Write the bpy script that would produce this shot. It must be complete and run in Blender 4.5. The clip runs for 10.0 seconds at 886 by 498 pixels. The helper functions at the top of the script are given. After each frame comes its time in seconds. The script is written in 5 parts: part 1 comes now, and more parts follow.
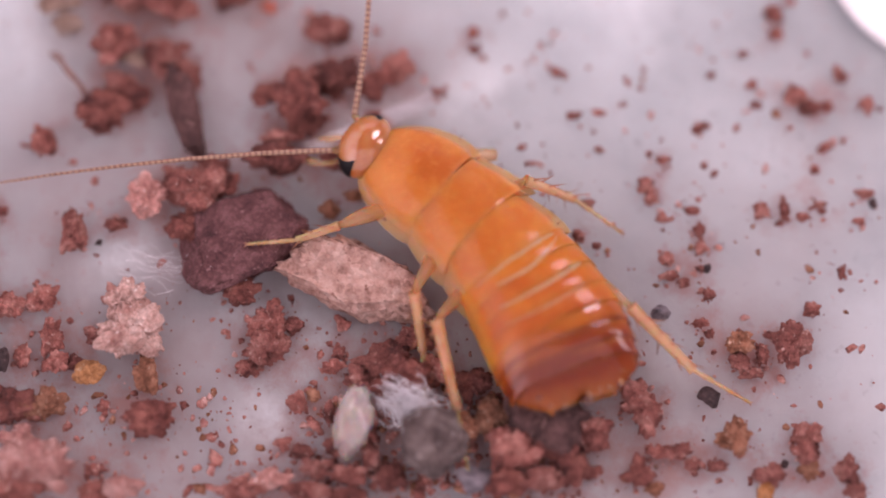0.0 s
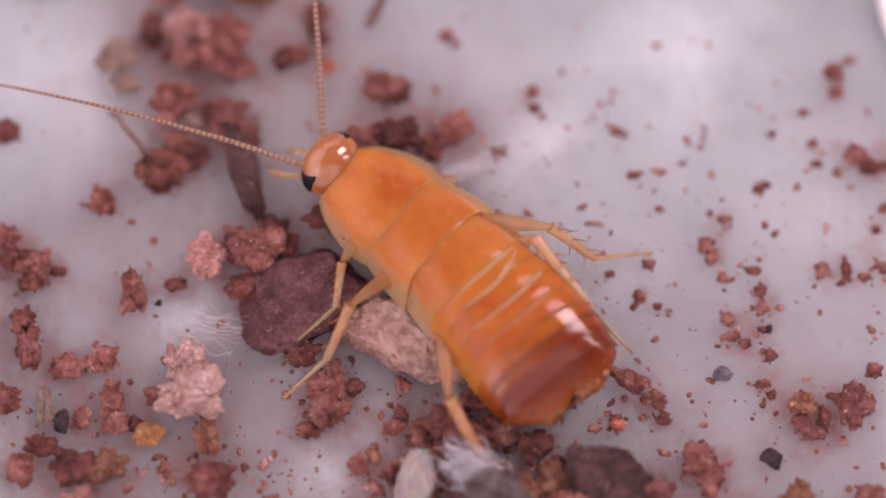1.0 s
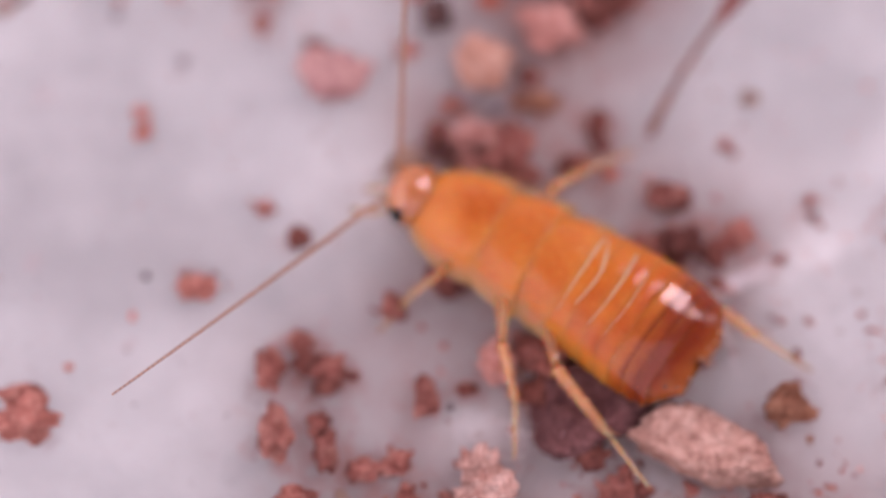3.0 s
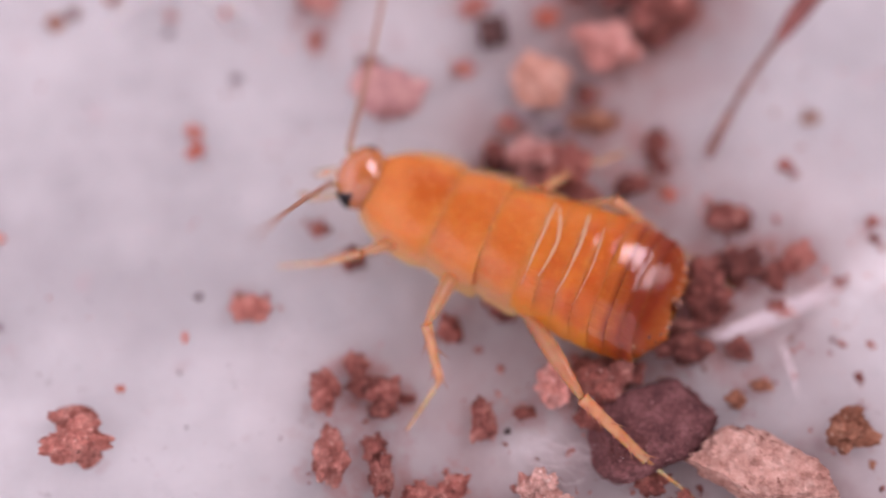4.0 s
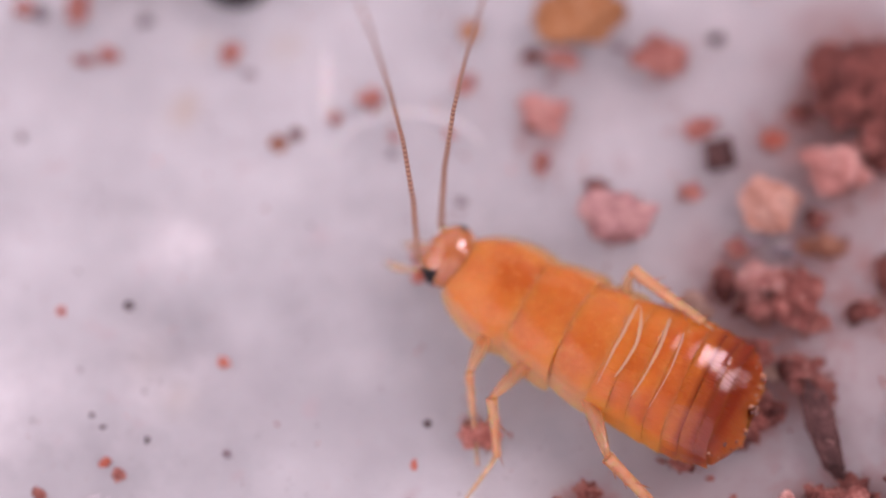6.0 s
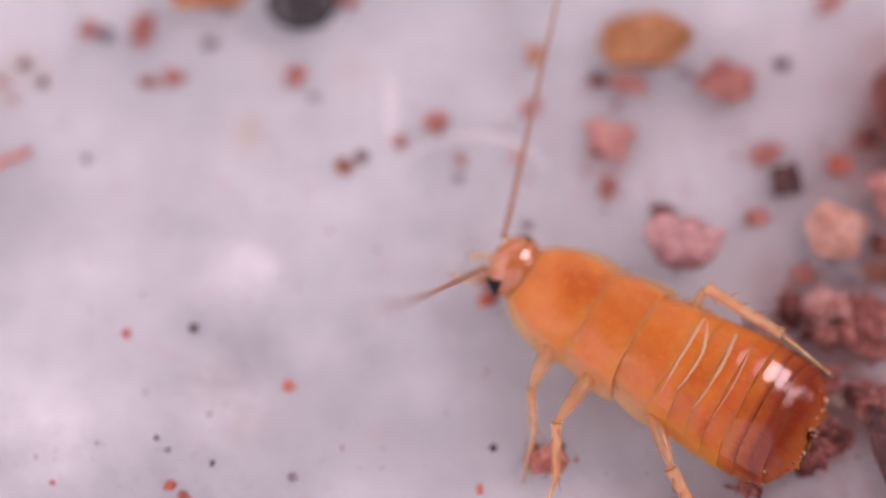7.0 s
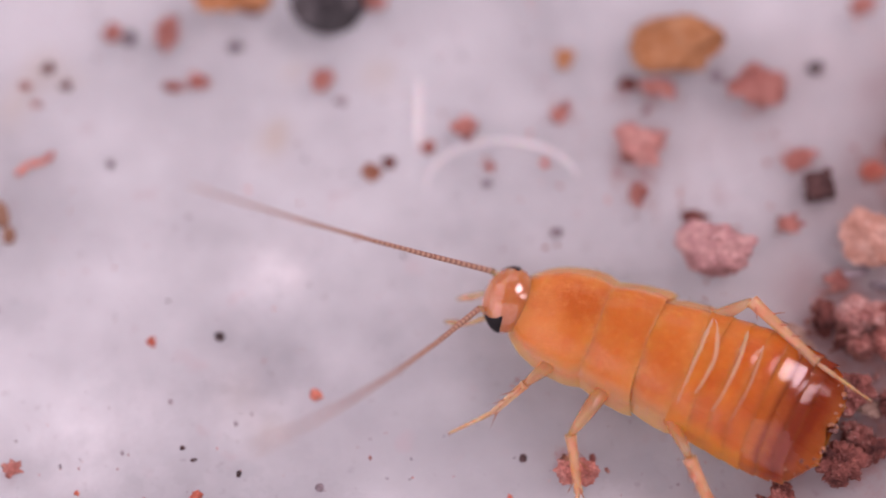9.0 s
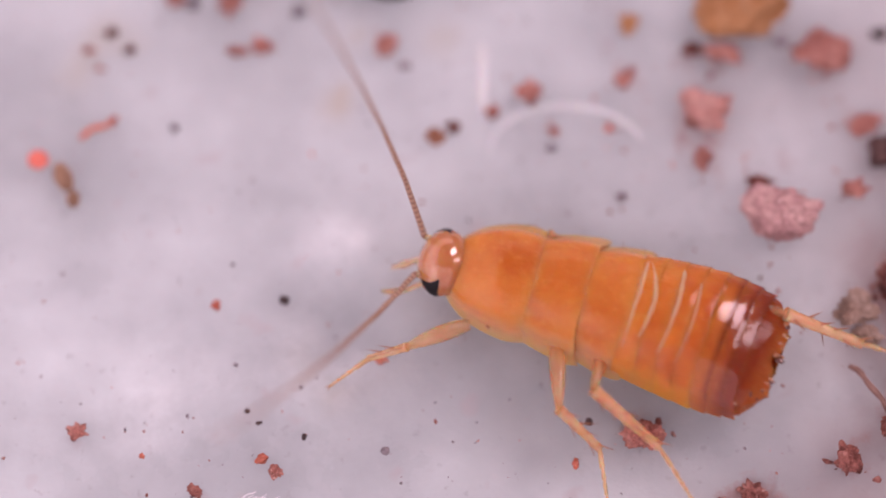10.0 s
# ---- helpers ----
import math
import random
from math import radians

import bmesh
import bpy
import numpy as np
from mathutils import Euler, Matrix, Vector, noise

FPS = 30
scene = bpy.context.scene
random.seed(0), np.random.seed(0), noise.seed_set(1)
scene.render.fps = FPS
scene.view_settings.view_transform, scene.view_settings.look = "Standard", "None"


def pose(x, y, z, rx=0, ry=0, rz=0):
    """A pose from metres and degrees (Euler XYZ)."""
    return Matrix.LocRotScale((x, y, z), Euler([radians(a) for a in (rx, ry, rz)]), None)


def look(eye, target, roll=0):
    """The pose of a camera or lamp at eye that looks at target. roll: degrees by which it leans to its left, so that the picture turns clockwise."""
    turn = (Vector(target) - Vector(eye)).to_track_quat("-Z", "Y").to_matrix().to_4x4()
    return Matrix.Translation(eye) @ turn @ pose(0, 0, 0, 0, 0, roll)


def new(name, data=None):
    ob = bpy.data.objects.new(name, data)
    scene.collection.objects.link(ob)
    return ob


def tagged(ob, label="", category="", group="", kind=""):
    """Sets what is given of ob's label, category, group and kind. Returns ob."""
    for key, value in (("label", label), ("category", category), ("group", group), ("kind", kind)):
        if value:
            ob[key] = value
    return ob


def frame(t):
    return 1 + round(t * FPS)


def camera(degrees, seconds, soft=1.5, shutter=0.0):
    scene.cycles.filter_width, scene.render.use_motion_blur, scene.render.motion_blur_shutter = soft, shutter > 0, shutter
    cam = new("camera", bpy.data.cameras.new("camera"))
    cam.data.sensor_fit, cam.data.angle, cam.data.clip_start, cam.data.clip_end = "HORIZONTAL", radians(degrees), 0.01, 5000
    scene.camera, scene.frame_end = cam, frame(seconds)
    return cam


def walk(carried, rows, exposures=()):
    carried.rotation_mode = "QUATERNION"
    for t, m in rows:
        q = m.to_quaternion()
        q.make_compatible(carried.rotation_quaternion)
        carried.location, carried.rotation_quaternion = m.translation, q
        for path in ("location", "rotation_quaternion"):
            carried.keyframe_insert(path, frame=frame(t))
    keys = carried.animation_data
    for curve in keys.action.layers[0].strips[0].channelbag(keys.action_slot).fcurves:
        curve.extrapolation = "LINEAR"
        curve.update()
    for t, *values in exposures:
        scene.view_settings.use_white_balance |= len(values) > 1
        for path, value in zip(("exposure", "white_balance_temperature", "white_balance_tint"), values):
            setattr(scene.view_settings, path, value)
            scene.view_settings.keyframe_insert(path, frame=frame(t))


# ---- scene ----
MM = 0.001
cam = camera(16, 10.0, soft=1.8, shutter=0.35)
cam.data.dof.use_dof = True
cam.data.dof.focus_distance = 0.0973
cam.data.dof.aperture_fstop = 12.5


def eye(t, x, y, z, tx, ty, roll):
    """A row of the camera's path: the eye and the point of the floor it looks at, in millimetres."""
    return t, look((x * MM, y * MM, z * MM), (tx * MM, ty * MM, 0), roll)


walk(cam, [
    eye(0, 0.00, -31.03, 93.95, 0.51, -1.61, 0.52),
    eye(0.5, -0.62, -29.98, 94.16, -0.10, -0.60, 0.48),
    eye(1, -1.87, -29.26, 94.15, -1.36, 0.38, 0.50),
    eye(1.5, -3.81, -30.08, 94.44, -3.31, 0.35, 0.48),
    eye(2, -7.08, -29.26, 95.99, -6.56, 1.43, 0.46),
    eye(2.5, -9.73, -27.82, 97.26, -9.23, 3.37, 0.35),
    eye(2.7, -10.34, -27.45, 97.41, -9.92, 3.71, 0.39),
    eye(3.8, -11.66, -26.66, 96.20, -11.52, 4.38, 0.13),
    eye(4, -12.34, -26.42, 96.01, -12.25, 4.71, 0.09),
    eye(4.5, -13.59, -25.05, 95.71, -13.63, 5.82, -0.03),
    eye(5, -15.30, -23.81, 95.79, -15.40, 7.29, -0.10),
    eye(5.5, -17.27, -23.43, 95.85, -17.44, 7.99, -0.14),
    eye(6, -19.35, -22.67, 96.35, -19.57, 8.92, -0.19),
    eye(6.2, -19.98, -22.47, 96.39, -20.24, 9.22, -0.16),
    eye(7.3, -21.45, -22.69, 95.68, -21.80, 9.64, -0.09),
    eye(7.5, -21.29, -23.09, 95.21, -21.64, 9.15, -0.13),
    eye(8, -21.09, -22.68, 95.01, -21.47, 8.83, -0.16),
    eye(8.5, -21.14, -21.46, 95.31, -21.56, 9.54, -0.28),
    eye(9, -22.14, -21.08, 95.30, -22.60, 9.94, -0.32),
    eye(9.5, -23.25, -22.07, 94.69, -23.80, 9.32, -0.35),
    eye(10, -24.07, -22.67, 94.60, -24.64, 8.72, -0.40),
], exposures=[(0.0, -1.78, 7100, 46), (0.5, -1.86, 7120, 46), (1.0, -1.88, 7150, 47), (2.0, -1.84, 7280, 50), (4.0, -1.73, 7280, 50), (6.0, -1.79, 7280, 52), (10.0, -1.85, 7270, 52)])

# ---- light ----
world = bpy.data.worlds.new("studio")
scene.world = world
world.use_nodes = True
world.node_tree.nodes["Background"].inputs["Color"].default_value = (0.84, 0.88, 0.97, 1)
world.node_tree.nodes["Background"].inputs["Strength"].default_value = 0.64


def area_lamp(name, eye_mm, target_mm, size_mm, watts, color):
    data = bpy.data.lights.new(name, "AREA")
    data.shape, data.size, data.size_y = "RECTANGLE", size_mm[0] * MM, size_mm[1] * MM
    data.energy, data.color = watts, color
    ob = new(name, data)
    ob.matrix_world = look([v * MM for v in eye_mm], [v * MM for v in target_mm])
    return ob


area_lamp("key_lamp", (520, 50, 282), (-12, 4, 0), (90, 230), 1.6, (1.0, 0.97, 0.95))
# unseen light from the left, widened to fill the body's shadow
area_lamp("left_fill", (-300, 20, 200), (-20, 2, 0), (700, 400), 4.4, (0.98, 0.97, 1.0))
# added fill from behind the camera, no known source, brightens the near floor
area_lamp("front_fill", (-60, -262, 215), (-16, -2, 0), (1000, 560), 5.6, (0.92, 0.97, 1.0))
# unseen source, placed so that the tail gets its white highlight
area_lamp("highlight_lamp", (230, 175, 270), (-12, 4, 0), (135, 175), 3.2, (1.0, 0.97, 0.98))
# out of view, added for the soft sheen along back and head
area_lamp("sheen_lamp", (-30, 430, 215), (-14, 4, 0), (420, 200), 1.1, (1.0, 0.96, 0.96))


# ---- materials ----
def material(name, base, rough=0.6, **inputs):
    m = bpy.data.materials.new(name)
    m.use_nodes = True
    b = m.node_tree.nodes["Principled BSDF"]
    b.inputs["Base Color"].default_value = (*base, 1)
    b.inputs["Roughness"].default_value = rough
    for key, value in inputs.items():
        b.inputs[key.replace("_", " ")].default_value = value
    return m


def link(m, a, b):
    m.node_tree.links.new(a, b)


def node(m, kind, **values):
    n = m.node_tree.nodes.new(kind)
    for key, value in values.items():
        n.inputs[key.replace("_", " ")].default_value = value
    return n


def noise_of(m, scale, detail=4.0, rough=0.55, shift=None):
    """Noise in the thing's own metres, moved by its random number, so that repeats differ."""
    tc, n = node(m, "ShaderNodeTexCoord"), node(m, "ShaderNodeTexNoise", Scale=scale, Detail=detail, Roughness=rough)
    n.noise_dimensions = "4D"
    link(m, tc.outputs["Object"], n.inputs["Vector"])
    info = node(m, "ShaderNodeObjectInfo")
    mul = node(m, "ShaderNodeMath")
    mul.operation = "MULTIPLY"
    mul.inputs[1].default_value = 37.0
    link(m, info.outputs["Random"], mul.inputs[0])
    link(m, mul.outputs[0], n.inputs["W"])
    return n


def ramp(m, factor, stops):
    r = node(m, "ShaderNodeValToRGB")
    while len(r.color_ramp.elements) < len(stops):
        r.color_ramp.elements.new(0.5)
    for e, (p, c) in zip(r.color_ramp.elements, stops):
        e.position, e.color = p, (*c, 1)
    link(m, factor, r.inputs["Fac"])
    return r.outputs["Color"]


def mix(m, factor, a, b, mode="MIX"):
    n = m.node_tree.nodes.new("ShaderNodeMix")
    n.data_type, n.blend_type = "RGBA", mode
    if isinstance(factor, float):
        n.inputs[0].default_value = factor
    else:
        link(m, factor, n.inputs[0])
    for socket, value in ((n.inputs[6], a), (n.inputs[7], b)):
        if isinstance(value, tuple):
            socket.default_value = (*value, 1)
        else:
            link(m, value, socket)
    return n.outputs[2]


def bump(m, height, strength, distance):
    n = node(m, "ShaderNodeBump", Strength=strength, Distance=distance)
    link(m, height, n.inputs["Height"])
    link(m, n.outputs["Normal"], m.node_tree.nodes["Principled BSDF"].inputs["Normal"])
    return n


def mineral(name, low, mid, high, speck, rough=0.9, grain=2600.0):
    """Crumbled brick, stone or soil: patches of three tones, bright mineral specks and a gritty relief."""
    m = material(name, mid, rough)
    b = m.node_tree.nodes["Principled BSDF"]
    patches, grit = noise_of(m, 1500.0, 6.0, 0.72), noise_of(m, grain * 2.2, 4.0, 0.65)
    color = ramp(m, patches.outputs["Fac"], ((0.36, low), (0.5, mid), (0.66, high)))
    spots = ramp(m, grit.outputs["Fac"], ((0.60, (0, 0, 0)), (0.68, (1, 1, 1))))
    color = mix(m, spots, color, speck)
    grains = node(m, "ShaderNodeTexVoronoi", Scale=grain * 4.5)
    place = node(m, "ShaderNodeTexCoord")
    link(m, place.outputs["Object"], grains.inputs["Vector"])
    apart = node(m, "ShaderNodeSeparateColor")
    link(m, grains.outputs["Color"], apart.inputs[0])
    color = mix(m, 1.0, color, ramp(m, apart.outputs[0], ((0.0, (0.76, 0.75, 0.75)), (0.55, (1, 1, 1)), (1.0, (1.18, 1.2, 1.22)))), "MULTIPLY")
    info = node(m, "ShaderNodeObjectInfo")
    tone = ramp(m, info.outputs["Random"], ((0.0, (0.80, 0.80, 0.80)), (1.0, (1.15, 1.12, 1.10))))
    link(m, mix(m, 1.0, color, tone, "MULTIPLY"), b.inputs["Base Color"])
    b.inputs["Specular IOR Level"].default_value = 0.35
    bump(m, grit.outputs["Fac"], 1.0, 0.00026)
    return m


MINERAL = {
    "brick": mineral("crumbled_brick", (0.115, 0.036, 0.029), (0.305, 0.106, 0.085), (0.51, 0.25, 0.205), (0.66, 0.42, 0.36)),
    "rose": mineral("rose_brick", (0.23, 0.075, 0.057), (0.45, 0.18, 0.145), (0.61, 0.32, 0.265), (0.76, 0.50, 0.43)),
    "dark": mineral("dark_brick", (0.07, 0.024, 0.021), (0.20, 0.065, 0.052), (0.34, 0.13, 0.10), (0.42, 0.21, 0.17)),
    "pink": mineral("pale_pink_brick", (0.34, 0.13, 0.11), (0.56, 0.28, 0.24), (0.72, 0.47, 0.42), (0.82, 0.66, 0.61)),
    "coral": mineral("orange_red_brick", (0.44, 0.10, 0.06), (0.60, 0.17, 0.11), (0.72, 0.29, 0.20), (0.75, 0.43, 0.33)),
    "red": mineral("bright_red_grain", (0.72, 0.13, 0.09), (0.82, 0.18, 0.13), (0.88, 0.28, 0.21), (0.9, 0.4, 0.33)),
    "rust": mineral("rust_brown_soil", (0.13, 0.05, 0.025), (0.32, 0.135, 0.08), (0.48, 0.25, 0.16), (0.60, 0.41, 0.30)),
    "amber": mineral("orange_brown_grit", (0.34, 0.13, 0.04), (0.52, 0.24, 0.10), (0.62, 0.34, 0.17), (0.70, 0.48, 0.30)),
    "sand": mineral("sandstone", (0.38, 0.185, 0.13), (0.54, 0.31, 0.235), (0.66, 0.44, 0.355), (0.76, 0.59, 0.51)),
    "tan": mineral("tan_soil", (0.25, 0.155, 0.115), (0.38, 0.265, 0.21), (0.49, 0.37, 0.31), (0.60, 0.49, 0.43)),
    "blush": mineral("pale_blush_stone", (0.36, 0.17, 0.14), (0.54, 0.34, 0.29), (0.68, 0.51, 0.455), (0.80, 0.69, 0.64)),
    "mauve": mineral("mauve_stone", (0.34, 0.18, 0.18), (0.48, 0.28, 0.27), (0.66, 0.43, 0.40), (0.78, 0.58, 0.55)),
    "plum": mineral("plum_stone", (0.085, 0.032, 0.034), (0.17, 0.068, 0.068), (0.26, 0.12, 0.118), (0.35, 0.19, 0.185)),
    "grey": mineral("grey_grit", (0.11, 0.10, 0.12), (0.24, 0.21, 0.23), (0.36, 0.32, 0.34), (0.50, 0.46, 0.47)),
    "black": mineral("black_grit", (0.025, 0.018, 0.02), (0.06, 0.04, 0.04), (0.13, 0.08, 0.08), (0.24, 0.16, 0.15)),
    "white": mineral("chalky_stone", (0.56, 0.42, 0.37), (0.72, 0.60, 0.55), (0.82, 0.74, 0.70), (0.88, 0.83, 0.80)),
    "bark": mineral("pinkish_bark", (0.27, 0.13, 0.10), (0.48, 0.29, 0.235), (0.62, 0.44, 0.37), (0.22, 0.10, 0.075), 0.9, 1250.0),
    "earth": mineral("grey_brown_stone", (0.08, 0.055, 0.052), (0.17, 0.125, 0.115), (0.33, 0.27, 0.25), (0.55, 0.50, 0.48)),
    "umber": mineral("dark_brown_bark", (0.045, 0.020, 0.018), (0.105, 0.050, 0.046), (0.20, 0.10, 0.09), (0.30, 0.17, 0.15), 0.85, 1800.0),
    "coal": mineral("glossy_black_seed", (0.010, 0.010, 0.012), (0.018, 0.018, 0.020), (0.03, 0.03, 0.034), (0.035, 0.035, 0.04), 0.22, 400.0),
}
MINERAL["clod"] = MINERAL["umber"]
MINERAL["coal"].node_tree.nodes["Principled BSDF"].inputs["Specular IOR Level"].default_value = 0.5


def plastic_floor():
    m = material("milky_plastic", (0.72, 0.71, 0.72), 0.38, Subsurface_Weight=0.9, Subsurface_Scale=0.0130)
    m.node_tree.nodes["Principled BSDF"].inputs["Subsurface Radius"].default_value = (1.0, 0.9, 0.9)
    b = m.node_tree.nodes["Principled BSDF"]
    broad, fine, spots = noise_of(m, 110.0, 3.0), noise_of(m, 420.0, 5.0), noise_of(m, 900.0, 2.0, 0.4)
    color = ramp(m, broad.outputs["Fac"], ((0.32, (0.385, 0.428, 0.44)), (0.52, (0.49, 0.548, 0.56)), (0.70, (0.585, 0.652, 0.665))))
    smear = ramp(m, fine.outputs["Fac"], ((0.36, (0.93, 0.925, 0.93)), (0.64, (1, 1, 1))))
    color = mix(m, 1.0, color, smear, "MULTIPLY")
    drag, drawn = noise_of(m, 260.0, 4.0, 0.6), node(m, "ShaderNodeMapping")
    drawn.inputs["Scale"].default_value = (0.45, 1.3, 1.0)
    where = node(m, "ShaderNodeTexCoord")
    link(m, where.outputs["Object"], drawn.inputs["Vector"])
    link(m, drawn.outputs["Vector"], drag.inputs["Vector"])
    color = mix(m, 1.0, color, ramp(m, drag.outputs["Fac"], ((0.38, (0.93, 0.93, 0.932)), (0.60, (1, 1, 1)))), "MULTIPLY")
    dirt = ramp(m, spots.outputs["Fac"], ((0.66, (0, 0, 0)), (0.76, (0.6, 0.6, 0.6))))
    color = mix(m, dirt, color, (0.42, 0.38, 0.39))
    flecks = noise_of(m, 2300.0, 3.0, 0.5)
    color = mix(m, ramp(m, flecks.outputs["Fac"], ((0.64, (0, 0, 0)), (0.72, (0.42, 0.42, 0.42)))), color, (0.27, 0.27, 0.285))
    veil = noise_of(m, 700.0, 6.0, 0.65)
    color = mix(m, 1.0, color, ramp(m, veil.outputs["Fac"], ((0.35, (0.955, 0.955, 0.955)), (0.65, (1.03, 1.03, 1.03)))), "MULTIPLY")
    powder = node(m, "ShaderNodeAttribute")
    powder.attribute_name = "powder"
    cloud = noise_of(m, 1300.0, 7.0, 0.72)
    total = node(m, "ShaderNodeMath")
    total.operation = "MULTIPLY_ADD"
    link(m, powder.outputs["Fac"], total.inputs[0])
    total.inputs[1].default_value = 0.30
    link(m, cloud.outputs["Fac"], total.inputs[2])
    spread = ramp(m, total.outputs[0], ((0.67, (0, 0, 0)), (0.90, (0.5, 0.5, 0.5))))
    grime = node(m, "ShaderNodeAttribute")
    grime.attribute_name = "grime"
    film = node(m, "ShaderNodeMath")
    film.operation = "MULTIPLY"
    link(m, grime.outputs["Fac"], film.inputs[0])
    link(m, ramp(m, fine.outputs["Fac"], ((0.30, (0.25, 0.25, 0.25)), (0.65, (0.75, 0.75, 0.75)))), film.inputs[1])
    color = mix(m, film.outputs[0], color, (0.29, 0.20, 0.19))
    stain = node(m, "ShaderNodeAttribute")
    stain.attribute_name = "stain"
    color = mix(m, stain.outputs["Fac"], color, (0.43, 0.40, 0.33))
    # grey painted into the colour where the dent lies in shade
    shade_patch = node(m, "ShaderNodeAttribute")
    shade_patch.attribute_name = "shade_patch"
    color = mix(m, shade_patch.outputs["Fac"], color, (0.34, 0.37, 0.385))
    # whitish film on the plastic, and the swelling's lit top painted pale
    film_and_light, whitening = node(m, "ShaderNodeAttribute"), node(m, "ShaderNodeMath")
    film_and_light.attribute_name, whitening.operation = "film_and_light", "MULTIPLY"
    link(m, film_and_light.outputs["Fac"], whitening.inputs[0])
    link(m, ramp(m, veil.outputs["Fac"], ((0.30, (0.1, 0.1, 0.1)), (0.68, (1, 1, 1)))), whitening.inputs[1])
    color = mix(m, whitening.outputs[0], color, (0.74, 0.80, 0.81))
    color = mix(m, spread, color, (0.36, 0.13, 0.10))
    link(m, color, b.inputs["Base Color"])
    link(m, ramp(m, fine.outputs["Fac"], ((0.35, (0.24, 0.24, 0.24)), (0.7, (0.46, 0.46, 0.46)))), b.inputs["Roughness"])
    b.inputs["Specular IOR Level"].default_value = 0.18
    grain = noise_of(m, 1900.0, 5.0, 0.6)
    relief = node(m, "ShaderNodeMath")
    relief.operation = "MULTIPLY_ADD"
    relief.inputs[1].default_value = 0.035
    link(m, grain.outputs["Fac"], relief.inputs[0])
    link(m, broad.outputs["Fac"], relief.inputs[2])
    bump(m, relief.outputs[0], 0.7, 0.0016)
    return m


def cuticle(name, base, edge, tail, edge_at=0.8, depth=0.0010, rough=0.20, clearness=0.0, wrinkle=0.50, streak=1.0, coat=0.6, rim=0.28, sss=0.85, polish=0.07, wet=1.5, dent=3.0, shine=0.1, band=0.90, rim_tint=None):
    """Amber insect shell: warm base, paler see-through side margins, darker towards the tail, in the part's own space."""
    m = material(name, base, rough, Subsurface_Weight=sss, Subsurface_Scale=depth, Coat_Weight=coat, Coat_IOR=wet, Coat_Roughness=polish, Specular_IOR_Level=shine)
    b = m.node_tree.nodes["Principled BSDF"]
    b.inputs["Subsurface Radius"].default_value = (1.0, 0.42, 0.14)
    tc, xyz = node(m, "ShaderNodeTexCoord"), node(m, "ShaderNodeSeparateXYZ")
    link(m, tc.outputs["Object"], xyz.inputs[0])
    side_rim = node(m, "ShaderNodeAttribute")
    side_rim.attribute_name = "margin"
    waver = node(m, "ShaderNodeMath")
    waver.operation = "MULTIPLY_ADD"
    wave = noise_of(m, 900.0, 3.0)
    link(m, wave.outputs["Fac"], waver.inputs[0])
    waver.inputs[1].default_value = 0.22
    link(m, side_rim.outputs["Fac"], waver.inputs[2])
    span = node(m, "ShaderNodeMapRange", From_Min=edge_at, From_Max=edge_at + 0.20)
    span.interpolation_type = "SMOOTHSTEP"
    link(m, waver.outputs[0], span.inputs["Value"])
    mottled = noise_of(m, 480.0, 4.0)
    color = ramp(m, mottled.outputs["Fac"], ((0.33, (base[0] * 0.80, base[1] * 0.58, base[2] * 0.5)), (0.55, base), (0.75, (min(1, base[0] * 1.06), base[1] * 1.28, base[2] * 1.8))))
    flecks = noise_of(m, 3400.0, 3.0, 0.6)
    color = mix(m, ramp(m, flecks.outputs["Fac"], ((0.52, (0, 0, 0)), (0.72, (0.30, 0.30, 0.30)))), color, (min(1, base[0] * 1.25), base[1] * 1.55, base[2] * 2.4))
    hind = node(m, "ShaderNodeAttribute")
    hind.attribute_name = "hind"
    color = mix(m, ramp(m, hind.outputs["Fac"], ((band, (0, 0, 0)), (0.98, (rim, rim, rim)))), color, rim_tint or (base[0] * 0.66, base[1] * 0.40, base[2] * 0.4))
    color = mix(m, span.outputs[0], color, edge)
    back = node(m, "ShaderNodeMapRange", From_Min=-3.4 * MM, From_Max=-4.9 * MM)
    back.interpolation_type = "SMOOTHSTEP"
    ahead = node(m, "ShaderNodeMath")
    ahead.operation = "MULTIPLY_ADD"
    ahead.inputs[1].default_value = 1.5 * MM
    link(m, mottled.outputs["Fac"], ahead.inputs[0])
    link(m, xyz.outputs["X"], ahead.inputs[2])
    shifted = node(m, "ShaderNodeMath")
    shifted.operation = "SUBTRACT"
    shifted.inputs[1].default_value = 0.75 * MM
    link(m, ahead.outputs[0], shifted.inputs[0])
    link(m, shifted.outputs[0], back.inputs["Value"])
    color = mix(m, back.outputs[0], color, tail)
    tip = node(m, "ShaderNodeMapRange", From_Min=-5.0 * MM, From_Max=-5.9 * MM)
    link(m, shifted.outputs[0], tip.inputs["Value"])
    link(m, mix(m, tip.outputs[0], color, (0.42, 0.12, 0.022)), b.inputs["Base Color"])
    clear = node(m, "ShaderNodeBsdfTransparent")
    clear.inputs["Color"].default_value = (1.0, 0.83, 0.66, 1)
    both, part_clear = node(m, "ShaderNodeMixShader"), node(m, "ShaderNodeMath")
    part_clear.operation = "MULTIPLY"
    part_clear.inputs[1].default_value = clearness
    link(m, span.outputs[0], part_clear.inputs[0])
    link(m, part_clear.outputs[0], both.inputs[0])
    link(m, b.outputs[0], both.inputs[1])
    link(m, clear.outputs[0], both.inputs[2])
    link(m, both.outputs[0], m.node_tree.nodes["Material Output"].inputs["Surface"])
    fine = noise_of(m, 1500.0, 7.0, 0.68)
    if streak > 1.0:
        drawn = node(m, "ShaderNodeMapping")
        drawn.inputs["Scale"].default_value = (0.35, streak, 1.0)
        link(m, tc.outputs["Object"], drawn.inputs["Vector"])
